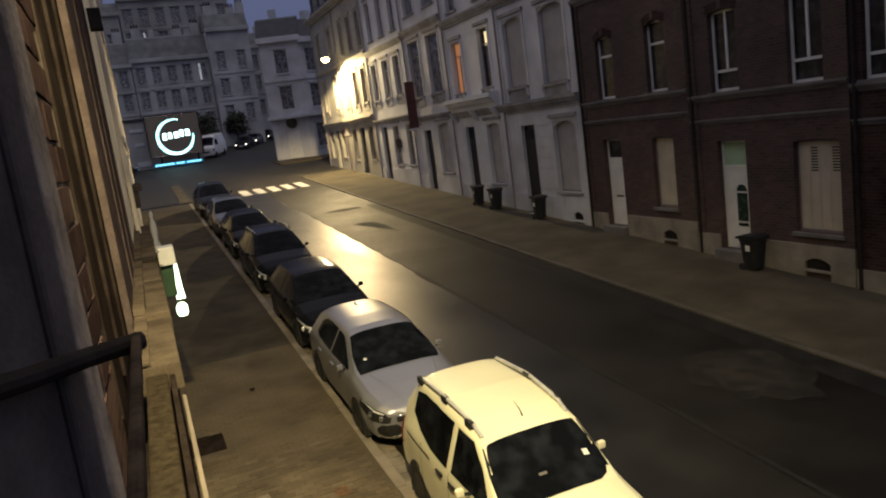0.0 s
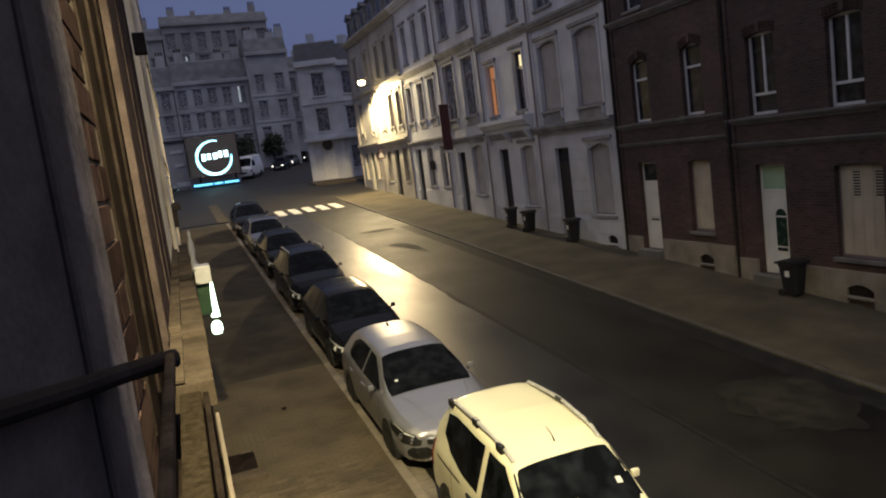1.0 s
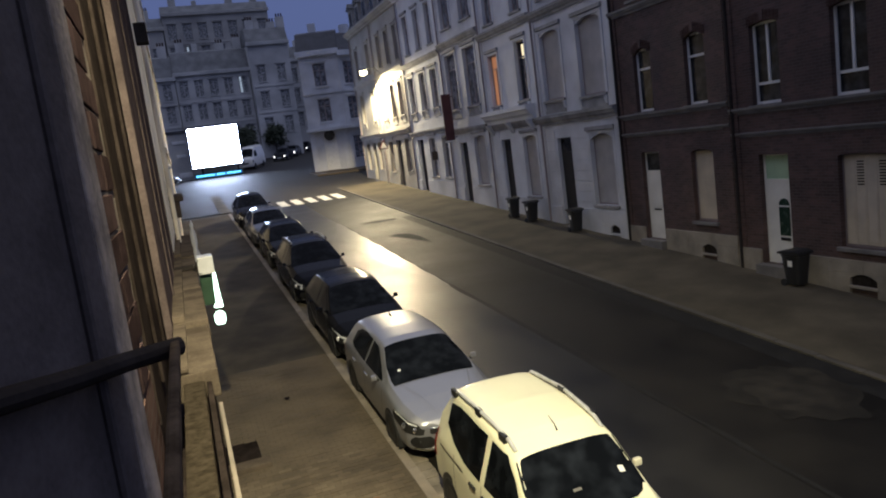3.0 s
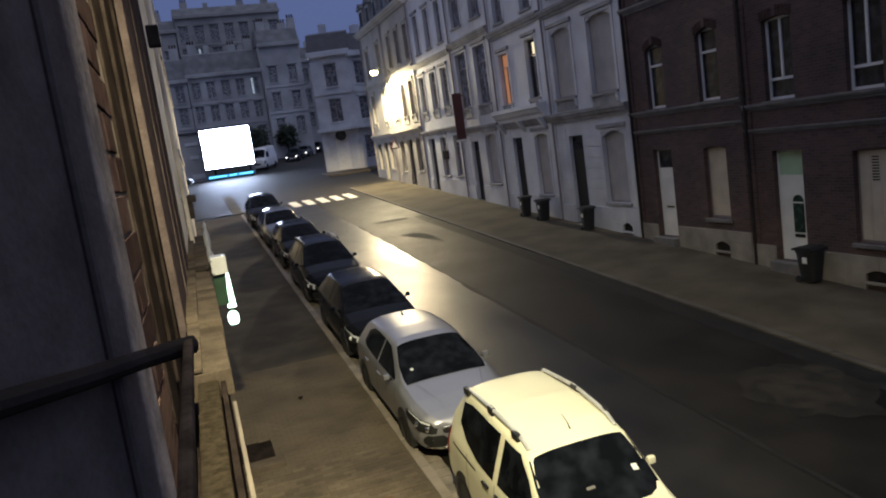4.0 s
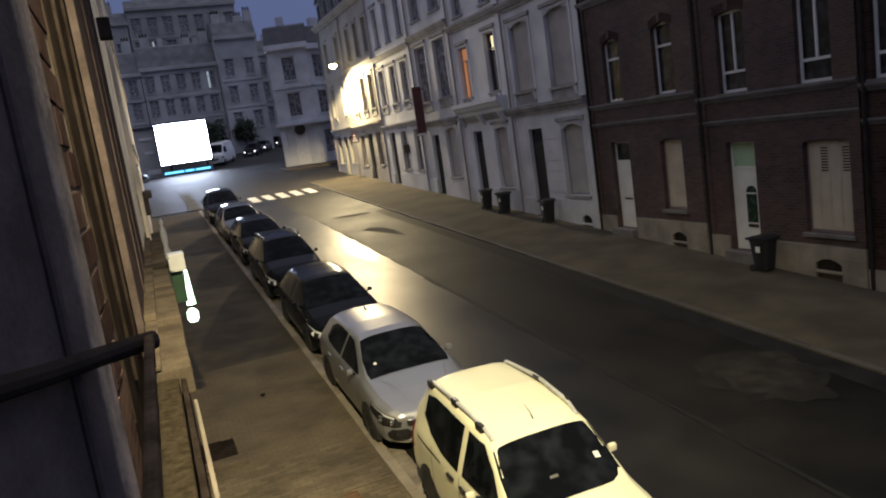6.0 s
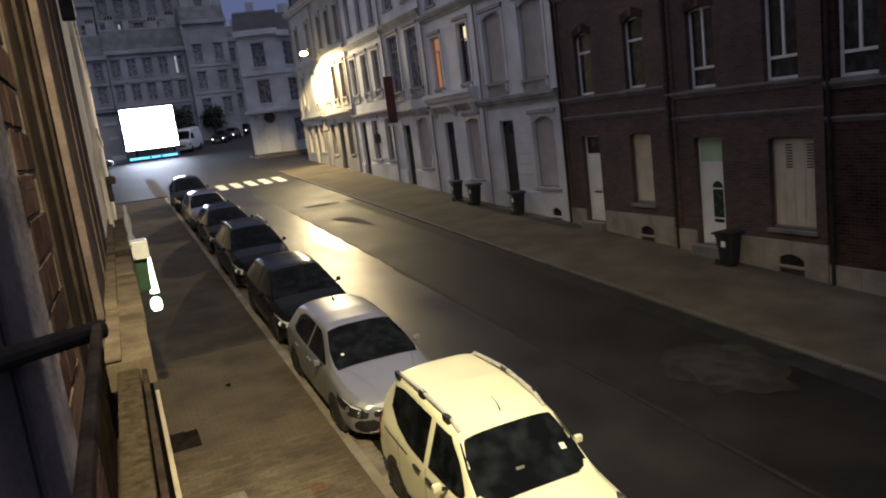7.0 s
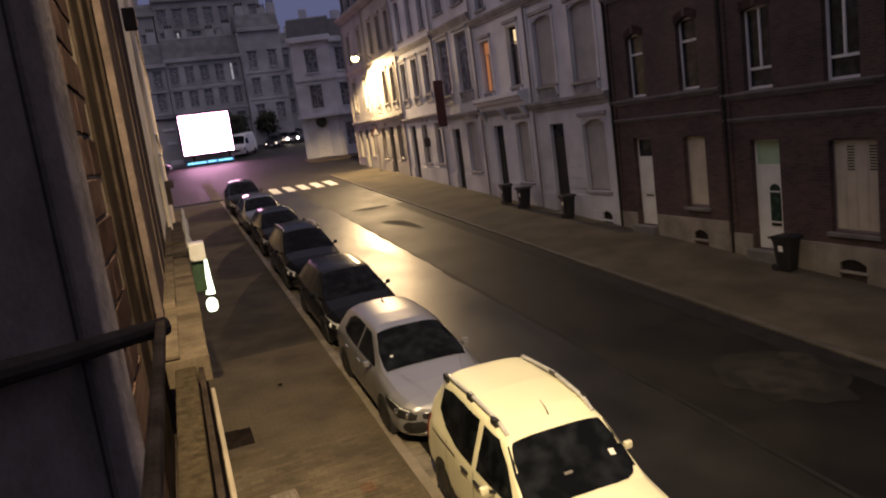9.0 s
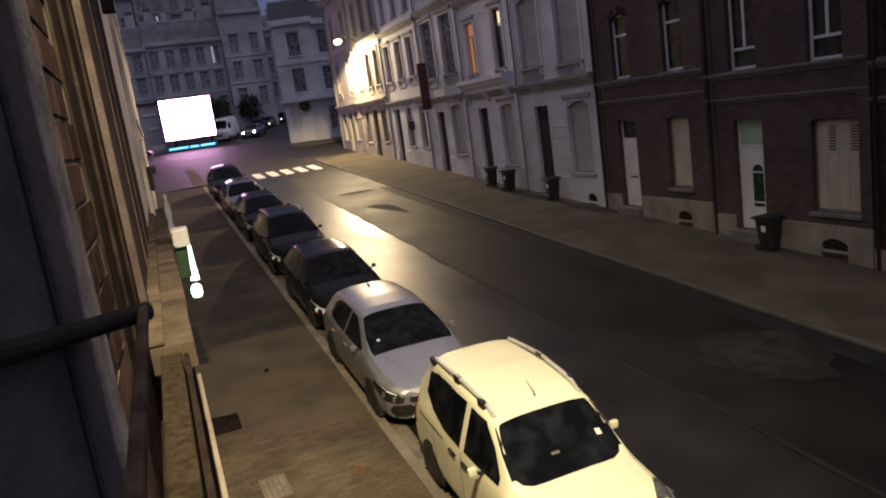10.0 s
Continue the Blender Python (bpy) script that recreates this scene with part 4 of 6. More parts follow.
# ---------- street trees ----------
def street_tree(x, y, height, spread, seed):
    """A small tree: tapered trunk, limbs, and a crown of many small leaves with gaps."""
    rnd = random.Random(seed)
    tree = thing("street_tree", (x, y, gz(y)), "small dark leafy tree on the side street's pavement", "tree", "trees up the side street")
    trunk = tube([(0, 0, -0.1), (0.04, 0, height * 0.3), (-0.03, 0.04, height * 0.6)], [0.11, 0.08, 0.05], 8)
    tips = []
    for k in range(9):
        a, h = k * 2.4, height * (0.42 + 0.05 * k)
        tip = Vector((spread * 0.65 * math.cos(a), spread * 0.65 * math.sin(a), h + 0.3))
        tube([(0, 0, height * (0.3 + 0.03 * k)), tip * 0.5 + Vector((0, 0, h * 0.5)), tip], [0.05, 0.03, 0.015], 5, trunk)
        tips.append(tip)
    tips.append(Vector((0, 0, height * 0.9)))
    part("trunk", trunk, "wood_dark", tree, "tapered trunk with bare limbs")
    leaves = bmesh.new()
    for tip in tips:
        for _ in range(110):
            c = tip + Vector((rnd.gauss(0, spread * 0.24), rnd.gauss(0, spread * 0.24), rnd.gauss(0, spread * 0.2)))
            u = Vector((rnd.uniform(-1, 1), rnd.uniform(-1, 1), rnd.uniform(-1, 1))).normalized() * 0.20
            w = u.orthogonal().normalized() * 0.12
            leaves.faces.new([leaves.verts.new(p) for p in (c - u, c + w, c + u, c - w)])
    tagged(part("crown", leaves, "leaf", tree, "uneven crown of small dark leaves"), kind="stuff")


street_tree(9.2, 99.0, 4.6, 1.5, 3)
street_tree(13.6, 103.0, 4.4, 1.4, 5)


# ---------- cars ----------
def lerp_table(table, y):
    """Values of a station table at y, eased between the stations."""
    if y <= table[0][0]:
        return table[0][1:]
    for a, b in zip(table, table[1:]):
        if y <= b[0]:
            u = (y - a[0]) / (b[0] - a[0])
            return tuple(p + (q - p) * u for p, q in zip(a[1:], b[1:]))
    return table[-1][1:]


def chaikin(pts, times=2):
    for _ in range(times):
        out = [pts[0]]
        for p, q in zip(pts, pts[1:]):
            out += [(0.75 * p[0] + 0.25 * q[0], 0.75 * p[1] + 0.25 * q[1]), (0.25 * p[0] + 0.75 * q[0], 0.25 * p[1] + 0.75 * q[1])]
        out.append(pts[-1])
        pts = out
    return pts


class Shape:
    """A car body as sections along its length. Table rows: y, bottom, half width, shoulder height, shoulder half width, top edge half width, top edge height, top height."""

    def __init__(self, table):
        self.table = table

    def section(self, y):
        zs, w, zh, wh, wr, zr, zc = lerp_table(self.table, y)
        pts = [(0, zs), (0.82 * w, zs), (0.97 * w, zs + 0.06), (w, zs + 0.22), (w, zh - 0.22), (0.985 * w, zh - 0.1), (wh, zh), (wr + 0.25 * (wh - wr), zh + 0.75 * (zr - zh)), (wr, zr), (0.7 * wr, zr + 0.75 * (zc - zr)), (0.35 * wr, zc), (0, zc)]
        return chaikin(pts, 2)

    def side_x(self, y, z):
        """Half width at a height, on the flank."""
        best = 0.0
        s = self.section(y)
        for p, q in zip(s, s[1:]):
            if min(p[1], q[1]) <= z <= max(p[1], q[1]) and abs(q[1] - p[1]) > 1e-6:
                u = (z - p[1]) / (q[1] - p[1])
                best = max(best, p[0] + (q[0] - p[0]) * u)
        return best

    def top_z(self, x, y):
        s = self.section(y)
        best = -1.0
        for p, q in zip(s, s[1:]):
            if min(p[0], q[0]) <= abs(x) <= max(p[0], q[0]) and abs(q[0] - p[0]) > 1e-6:
                u = (abs(x) - p[0]) / (q[0] - p[0])
                best = max(best, p[1] + (q[1] - p[1]) * u)
        return best

    def mesh(self, n=70):
        y0, y1 = self.table[0][0], self.table[-1][0]
        ys = sorted({y0 + (y1 - y0) * i / n for i in range(n + 1)} | {r[0] for r in self.table})
        rows = []
        for y in ys:
            s = self.section(y)
            rows.append([(x, y, z) for x, z in s] + [(-x, y, z) for x, z in s[-2:0:-1]])
        bm = bmesh.new()
        v = [[bm.verts.new(p) for p in r] for r in rows]
        m = len(v[0])
        for a, b in zip(v, v[1:]):
            for i in range(m):
                bm.faces.new((a[i], a[(i + 1) % m], b[(i + 1) % m], b[i]))
        bm.faces.new(v[0]), bm.faces.new(v[-1][::-1])
        bmesh.ops.recalc_face_normals(bm, faces=bm.faces)
        return bm

    def side_panel(self, outline, s, lift=0.006, n=10):
        """A skin on the flank inside an outline of (y, z_low, z_high) stations."""
        rows = []
        for k in range(len(outline) - 1):
            (ya, la, ha), (yb, lb, hb) = outline[k], outline[k + 1]
            steps = 4
            for i in range(steps + (k == len(outline) - 2)):
                u = i / steps
                y, lo, hi = ya + (yb - ya) * u, la + (lb - la) * u, ha + (hb - ha) * u
                rows.append([(s * (self.side_x(y, lo + (hi - lo) * j / n) + lift), y, lo + (hi - lo) * j / n) for j in range(n + 1)])
        bm = sheet(rows)
        bmesh.ops.recalc_face_normals(bm, faces=bm.faces)
        return bm

    def top_panel(self, stations, lift=0.006, n=14):
        """A skin on the top between half widths at (y, half width) stations."""
        rows = []
        for k in range(len(stations) - 1):
            (ya, wa), (yb, wb) = stations[k], stations[k + 1]
            for i in range(6 + (k == len(stations) - 2)):
                u = i / 6
                y, w = ya + (yb - ya) * u, wa + (wb - wa) * u
                rows.append([(w * (2 * j / n - 1), y, self.top_z(w * (2 * j / n - 1), y) + lift) for j in range(n + 1)])
        return sheet(rows)


WHEEL = {}


def wheel(car, x, y, r, width, s):
    """Tyre with rim, spokes and hub; s points outwards."""
    key = (round(r, 3), round(width, 3))
    if key not in WHEEL:
        h = width / 2
        tyre = lathe([(r * 0.62, -h), (r * 0.9, -h), (r * 0.985, -h * 0.75), (r, -h * 0.3), (r, h * 0.3), (r * 0.985, h * 0.75), (r * 0.9, h), (r * 0.62, h), (r * 0.6, 0)], 28, "x")
        rim = lathe([(r * 0.62, h * 0.2), (r * 0.62, h * 0.85), (r * 0.57, h * 0.8), (r * 0.55, h * 0.3), (0.01, h * 0.25)], 24, "x")
        spoke = bmesh.new()
        for k in range(7):
            a = k * math.tau / 7
            b = box(h * 0.3, h * 0.7, -0.022, 0.022, 0.04, r * 0.58, bm=None)
            bmesh.ops.rotate(b, verts=b.verts, cent=(0, 0, 0), matrix=Matrix.Rotation(a, 3, "X"))
            me = bpy.data.meshes.new("tmp")
            b.to_mesh(me)
            b.free()
            spoke.from_mesh(me)
            bpy.data.meshes.remove(me)
        hub = lathe([(0.001, h * 0.8), (0.045, h * 0.78), (0.06, h * 0.6), (0.06, h * 0.25)], 14, "x")
        WHEEL[key] = []
        for name, bm, m in (("tyre", tyre, "rubber"), ("rim", rim, "black_plastic"), ("spokes", spoke, "alloy"), ("hub_cap", hub, "alloy")):
            me = bpy.data.meshes.new(name)
            bm.to_mesh(me)
            bm.free()
            me.materials.append(M[m])
            me.polygons.foreach_set("use_smooth", [True] * len(me.polygons))
            me.set_sharp_from_angle(angle=radians(35))
            WHEEL[key].append((name, me))
    hold = new("wheel")
    hold.parent = car
    hold.matrix_basis = pose(x, y, r, 0, 0, 0 if s > 0 else 180)
    for name, me in WHEEL[key]:
        o = new(name, me)
        o.parent = hold


def build_car(label, x, y_nose, paint, spec, rz=0.0, extras=(), pitch=True):
    """A parked car with its nose towards the camera. spec: the shape's table and the outlines of its parts."""
    car = thing("car", (0, 0, 0), label, "car", "cars parked along the kerb")
    L = spec["table"][-1][0]
    slope = math.degrees(math.atan(G)) if pitch else 0
    yc = y_nose
    car.matrix_basis = pose(x, yc, gz(yc) + 0.004, slope, 0, rz)
    sh = Shape(spec["table"])
    body = part("body", sh.mesh(), paint, car, smooth=True)
    ws = part("windscreen", sh.top_panel(spec["screen"]), "car_glass", car, "dark windscreen", smooth=True)
    part("rear_window", sh.top_panel(spec["back"]), "car_glass", car, "dark rear window", smooth=True)
    part("cowl", sh.top_panel(spec["cowl"], 0.008), "car_glass", car, "black wiper cowl", smooth=True)
    for s in (1, -1):
        for o in spec["sides"]:
            part("side_window", sh.side_panel(o, s), "car_glass", car, "dark side window", smooth=True)
        for yw in spec["axles"]:
            r = spec["wheel"]
            arch = []
            for k in range(15):
                a = math.pi * k / 14
                arch.append((yw + (r + 0.055) * math.cos(a), r + (r + 0.055) * math.sin(a)))
            xw = sh.side_x(yw, 0.5)
            part("wheel_arch", prism(arch + [(yw - r - 0.055, 0.16), (yw + r + 0.055, 0.16)], s * (xw - 0.25), s * (xw + 0.004)), "black_plastic", car)
            wheel(car, s * (xw - 0.085), yw, r, 0.19, s)
        hl = spec["lamp"]
        bez = part("headlight", sh.side_panel([(a, b - 0.012, c + 0.010) for a, b, c in hl], s, 0.009, 6), "black_plastic", car, "headlight in a dark housing", smooth=True)
        # a bright upper edge, two round reflectors, an amber corner
        # dark cars: deeper strip and whitened reflectors paint the headlight glint
        deep = 0.06 if paint in ("paint_black", "paint_blue") else 0.028
        brow = [(y_, hi_ - deep * (1 - 0.3 * k_), hi_ + 0.002) for k_, (y_, lo_, hi_) in enumerate(hl)][1:]
        part("light_strip", sh.side_panel(brow, s, 0.013, 3), "lens_bright", bez, "bright strip along the lamp's upper edge", smooth=True)
        for k_, (y_, lo_, hi_) in enumerate(hl[1:3]):
            zc, rr = (lo_ + hi_) / 2 - 0.01, min(0.062, (hi_ - lo_) * 0.36)
            part("reflector", lathe([(0.001, -0.012), (rr * 0.55, -0.01), (rr, 0.004), (rr, 0.03), (0.001, 0.03)], 16, "y", centre=(s * (sh.side_x(y_ + 0.02, zc) - 0.004), y_ + 0.0, zc)), ("lens" if k_ else "chrome") if deep < 0.05 else "lens_bright", bez, "round lamp reflector", smooth=True)
        tl = spec["tail"]
        part("tail_light", sh.side_panel(tl, s, 0.010, 6), "red_lens", car, "red tail light", smooth=True)
        ym, zm = spec["mirror"]
        xm = sh.side_x(ym, zm)
        mir = box(-0.052, 0.052, -0.034, 0.034, -0.045, 0.05, 0.026)
        bmesh.ops.translate(mir, verts=mir.verts, vec=(s * (xm + spec.get("mirror_out", 0.085)), ym, zm + 0.06))
        mo = part("wing_mirror", mir, spec.get("mirror_m", paint), car, smooth=True)
        part("mirror_arm", tube([(s * (xm - 0.02), ym, zm), (s * (xm + spec.get("mirror_out", 0.085) - 0.025), ym, zm + 0.04)], 0.022), "black_plastic", mo)
        for yh in spec["handles"]:
            zh = spec["handle_z"]
            xh = sh.side_x(yh, zh)
            part("door_handle", box(min(s * xh, s * (xh + 0.03)), max(s * xh, s * (xh + 0.03)), yh - 0.09, yh + 0.09, zh - 0.015, zh + 0.02, 0.008), spec.get("handle_m", paint), car)
        for ya in spec["shuts"]:
            part("door_gap", sh.side_panel([(ya, 0.32, spec["belt"]), (ya + 0.012, 0.32, spec["belt"])], s, 0.002, 8), "black_plastic", car)
        part("side_skirt", sh.side_panel([(spec["axles"][0] + 0.42, 0.18, 0.30), (spec["axles"][1] - 0.42, 0.18, 0.30)], s, 0.008, 4), "black_plastic", car)
    # nose: grille, intakes, lip
    def face_y(xx, zz):
        for k in range(80):
            if sh.side_x(k * 0.01, zz) >= abs(xx):
                return k * 0.01
        return 0.8
    for name, xa, xb, z0, z1, m, lab in spec["nose"]:
        for s in ((1, -1) if xa > 0 else (1,)):
            n = 12
            xs = [s * (xa + (xb - xa) * j / n) for j in range(n + 1)]
            mid = (xs[0] + xs[-1]) / 2
            pinch = (0.62, 0.9, 1.0, 1.0, 0.9, 0.62) if name == "fog_lamp_recess" else (0.94, 1.0, 1.0, 1.0, 1.0, 0.97)
            rows = []
            for i in range(6):
                zz = z0 + (z1 - z0) * i / 5
                rows.append([(mid + (q - mid) * pinch[i], face_y(mid + (q - mid) * pinch[i], zz) - 0.012, zz) for q in xs])
            part(name, sheet(rows), m, car, lab, smooth=True)
    part("number_plate", box(-0.26, 0.26, -0.03, -0.012, spec["plate_z"], spec["plate_z"] + 0.11, 0.003), "plate", car, "pale number plate")
    part("number_plate", box(-0.26, 0.26, L + 0.005, L + 0.02, 0.75, 0.86, 0.003), "plate", car, "pale number plate")
    return car, sh


def rails(car, sh, y0, y1, w, feet):
    """Roof rails: a grey bar on dark feet each side."""
    for s in (1, -1):
        n = 12
        pts = [(s * (w - 0.03 * abs(2 * k / n - 1)), y0 + (y1 - y0) * k / n, sh.top_z(w - 0.02, y0 + (y1 - y0) * k / n) + 0.045) for k in range(n + 1)]
        pts[0] = (pts[0][0], pts[0][1], pts[0][2] - 0.04)
        pts[-1] = (pts[-1][0], pts[-1][1], pts[-1][2] - 0.04)
        r = part("roof_rail", tube(pts, 0.026), "rail_grey", car, "grey metal roof rail", smooth=True)
        for yf in feet:
            z = sh.top_z(w - 0.02, yf)
            part("rail_foot", box(s * w - 0.032, s * w + 0.031, yf - 0.075, yf + 0.075, z - 0.03, z + 0.066, 0.016), "black_plastic", r)


# y, bottom, half width, shoulder height, shoulder half width, top edge half width, top edge height, top height
MICRO_VAN = dict(
    table=[(0.0, 0.30, 0.50, 0.60, 0.46, 0.40, 0.66, 0.70), (0.06, 0.24, 0.68, 0.72, 0.62, 0.52, 0.80, 0.83), (0.22, 0.20, 0.80, 0.86, 0.74, 0.62, 0.94, 0.98), (0.5, 0.19, 0.835, 0.95, 0.79, 0.66, 1.02, 1.07), (0.98, 0.19, 0.84, 1.01, 0.80, 0.70, 1.09, 1.145),
           (1.12, 0.19, 0.84, 1.02, 0.805, 0.71, 1.17, 1.235), (1.60, 0.19, 0.84, 1.04, 0.81, 0.62, 1.57, 1.62), (1.95, 0.19, 0.84, 1.05, 0.81, 0.61, 1.66, 1.70), (2.6, 0.19, 0.84, 1.06, 0.81, 0.60, 1.71, 1.76), (3.45, 0.20, 0.815, 1.06, 0.785, 0.565, 1.69, 1.745), (3.66, 0.24, 0.80, 1.04, 0.78, 0.515, 1.60, 1.66), (3.86, 0.28, 0.80, 1.0, 0.75, 0.62, 1.30, 1.36), (3.96, 0.32, 0.76, 0.9, 0.70, 0.62, 0.97, 1.0)],
    screen=[(1.11, 0.69), (1.35, 0.665), (1.585, 0.612)], back=[(3.70, 0.50), (3.85, 0.56)], cowl=[(0.96, 0.36), (0.98, 0.50), (1.03, 0.60), (1.115, 0.655)],
    sides=[[(1.26, 1.08, 1.16), (1.48, 1.075, 1.40), (1.74, 1.07, 1.58), (2.12, 1.07, 1.60)], [(2.24, 1.06, 1.61), (2.75, 1.08, 1.62), (3.15, 1.16, 1.61), (3.45, 1.30, 1.56)]],
    axles=(0.78, 3.29), wheel=0.30, lamp=[(0.10, 0.64, 0.70), (0.25, 0.66, 0.88), (0.48, 0.74, 0.95), (0.62, 0.86, 0.965)], tail=[(3.78, 0.72, 1.12), (3.88, 0.72, 1.05)],
    mirror=(1.6, 1.06), handles=(2.05, 2.42), handle_z=0.93, belt=1.03, shuts=(0.98, 2.18, 3.08), plate_z=0.42, mirror_m="paint_cream", handle_m="black_plastic", mirror_out=0.13,
    nose=[("grille", -0.36, 0.36, 0.46, 0.56, "black_plastic", "black lower grille"), ("bumper_strip", -0.6, 0.6, 0.30, 0.40, "black_plastic", "black bumper strip")])
HATCH = dict(
    table=[(0.0, 0.22, 0.44, 0.56, 0.40, 0.34, 0.59, 0.61), (0.07, 0.19, 0.66, 0.62, 0.60, 0.50, 0.665, 0.69), (0.24, 0.18, 0.82, 0.70, 0.76, 0.62, 0.755, 0.785), (0.55, 0.17, 0.885, 0.79, 0.84, 0.71, 0.85, 0.885), (1.05, 0.17, 0.89, 0.88, 0.85, 0.74, 0.95, 0.985),
           (1.2, 0.17, 0.89, 0.90, 0.85, 0.75, 1.02, 1.06), (1.95, 0.17, 0.89, 0.94, 0.845, 0.59, 1.355, 1.41), (2.15, 0.17, 0.89, 0.95, 0.845, 0.585, 1.39, 1.44), (2.7, 0.17, 0.89, 0.97, 0.84, 0.58, 1.405, 1.46), (3.45, 0.18, 0.885, 1.0, 0.83, 0.565, 1.375, 1.435), (3.85, 0.2, 0.875, 1.0, 0.81, 0.55, 1.33, 1.39), (4.02, 0.22, 0.87, 0.99, 0.80, 0.57, 1.26, 1.31), (4.22, 0.28, 0.84, 0.92, 0.77, 0.66, 1.02, 1.05), (4.31, 0.34, 0.74, 0.76, 0.70, 0.6, 0.82, 0.84)],
    screen=[(1.17, 0.72), (1.5, 0.69), (1.93, 0.575)], back=[(3.92, 0.48), (4.18, 0.60)], cowl=[(1.05, 0.70), (1.175, 0.72)],
    sides=[[(1.42, 0.96, 0.99), (1.75, 0.965, 1.16), (2.1, 0.97, 1.33), (2.42, 0.975, 1.35)], [(2.50, 0.98, 1.355), (2.9, 0.99, 1.36), (3.3, 1.01, 1.33), (3.55, 1.06, 1.24)]],
    axles=(0.86, 3.51), wheel=0.315, lamp=[(0.05, 0.50, 0.56), (0.12, 0.50, 0.63), (0.28, 0.535, 0.69), (0.66, 0.68, 0.775)], tail=[(4.05, 0.72, 0.95), (4.2, 0.72, 0.88)],
    mirror=(1.55, 0.93), handles=(2.28, 3.15), handle_z=0.82, belt=0.93, shuts=(1.30, 2.46, 3.4), plate_z=0.36,
    nose=[("grille", -0.50, 0.50, 0.49, 0.575, "black_plastic", "black upper grille"), ("chrome_strip", -0.50, 0.50, 0.582, 0.594, "chrome", "bright strip above the grille"), ("air_intake", -0.34, 0.34, 0.27, 0.40, "black_plastic", "black lower air intake"),
          ("fog_lamp_recess", 0.44, 0.78, 0.27, 0.46, "black_plastic", "black fog lamp recess"), ("bumper_lip", -0.74, 0.74, 0.225, 0.262, "chrome", "pale bumper lip")])
TALL = dict(HATCH, table=[(r[0] * 1.03, r[1], r[2], r[3] * 1.06, r[4], r[5], r[6] * 1.1, r[7] * 1.1) for r in HATCH["table"]],
            sides=[[(a * 1.03, b * 1.07, c * 1.09) for a, b, c in o] for o in HATCH["sides"]], screen=[(a * 1.03, w) for a, w in HATCH["screen"]], back=[(a * 1.03, w) for a, w in HATCH["back"]], cowl=[(a * 1.03, w) for a, w in HATCH["cowl"]],
            lamp=[(a, b * 1.06, c * 1.06) for a, b, c in HATCH["lamp"]], belt=0.98, mirror=(1.6, 1.0))

MICRO_VAN["table"] = [(*r[:6], r[6] * (1.005 if r[6] > 1.2 else 1.0), r[7] * (1.005 if r[7] > 1.2 else 1.0)) for r in MICRO_VAN["table"]]
CX = 3.50
van, van_shape = build_car("cream-white small people carrier with grey roof rails, parked at the kerb", 3.48, 5.28, "paint_cream", MICRO_VAN, rz=0.0)
rails(van, van_shape, 1.70, 3.56, 0.575, (1.95, 2.62, 3.42))
part("aerial", tube([(0.03, 1.80, van_shape.top_z(0.03, 1.80)), (0.03, 1.86, van_shape.top_z(0, 1.86) + 0.05), (0.03, 1.99, van_shape.top_z(0, 1.86) + 0.095)], [0.010, 0.005, 0.003], 6), "black_plastic", van, "short roof aerial")
# grey patch on the glass paints the dashboard paper's reflection
part("dash_reflection", sheet([[(x_, y_, van_shape.top_z(x_, y_) + 0.010) for x_ in (-0.16, -0.06)] for y_ in (1.165, 1.19)]), "stone_trim", van, "pale reflection of dashboard paper, laid on the windscreen")
for s_ in (1, -1):
    lamp_rows = [[(s_ * (a_ + (b_ - a_) * j / 5), y_, van_shape.top_z(a_ + (b_ - a_) * j / 5, y_) + 0.010) for j in range(6)] for y_, a_, b_ in ((0.14, 0.44, 0.62), (0.22, 0.47, 0.72), (0.34, 0.54, 0.765), (0.48, 0.62, 0.785), (0.60, 0.69, 0.79))]
    glass_ = part("headlight", sheet(lamp_rows), "lens", van, "large swept-back headlight glass", smooth=True)
    part("reflector", lathe([(0.001, 0.02), (0.04, 0.018), (0.05, 0.0), (0.001, -0.02)], 14, centre=(s_ * 0.62, 0.27, van_shape.top_z(0.62, 0.27))), "lens_bright", glass_, "round lamp reflector", smooth=True)
part("parking_card", sheet([[(x_, y_, van_shape.top_z(x_, y_) + 0.010) for x_ in (0.45, 0.52)] for y_ in (1.22, 1.28)]), "card", van, "pale card behind the windscreen")
part("slide_rail", van_shape.side_panel([(2.75, 0.94, 0.965), (3.62, 0.94, 0.965)], -1, 0.006, 3), "black_plastic", van, "dark sliding door rail")
part("slide_rail", van_shape.side_panel([(2.75, 0.94, 0.965), (3.62, 0.94, 0.965)], 1, 0.006, 3), "black_plastic", van, "dark sliding door rail")
silver, silver_shape = build_car("silver five-door hatchback parked at the kerb", CX - 0.07, 10.1, "paint_silver", HATCH)
part("aerial", prism([(3.3, 1.42), (3.5, 1.42), (3.5, 1.49), (3.44, 1.48)], -0.012, 0.012), "black_plastic", silver, "small shark-fin aerial")
part("sticker", sheet([[(x_, y_, silver_shape.top_z(x_, y_) + 0.009) for x_ in (-0.545, -0.495)] for y_ in (1.30, 1.345)]), "card", silver, "round pale sticker on the windscreen")
for s_ in (1, -1):
    line = [[(s_ * (0.30 + 0.26 * u + w_), 0.16 + 0.86 * u, silver_shape.top_z(0.30 + 0.26 * u + w_ * s_, 0.16 + 0.86 * u) + lift_) for w_, lift_ in ((-0.03, 0.001), (-0.006, 0.006), (0.006, 0.006), (0.03, 0.001))] for u in [k_ / 10 for k_ in range(11)]]
    part("bonnet_crease", sheet(line), "paint_silver", silver, "raised crease along the bonnet", smooth=True)
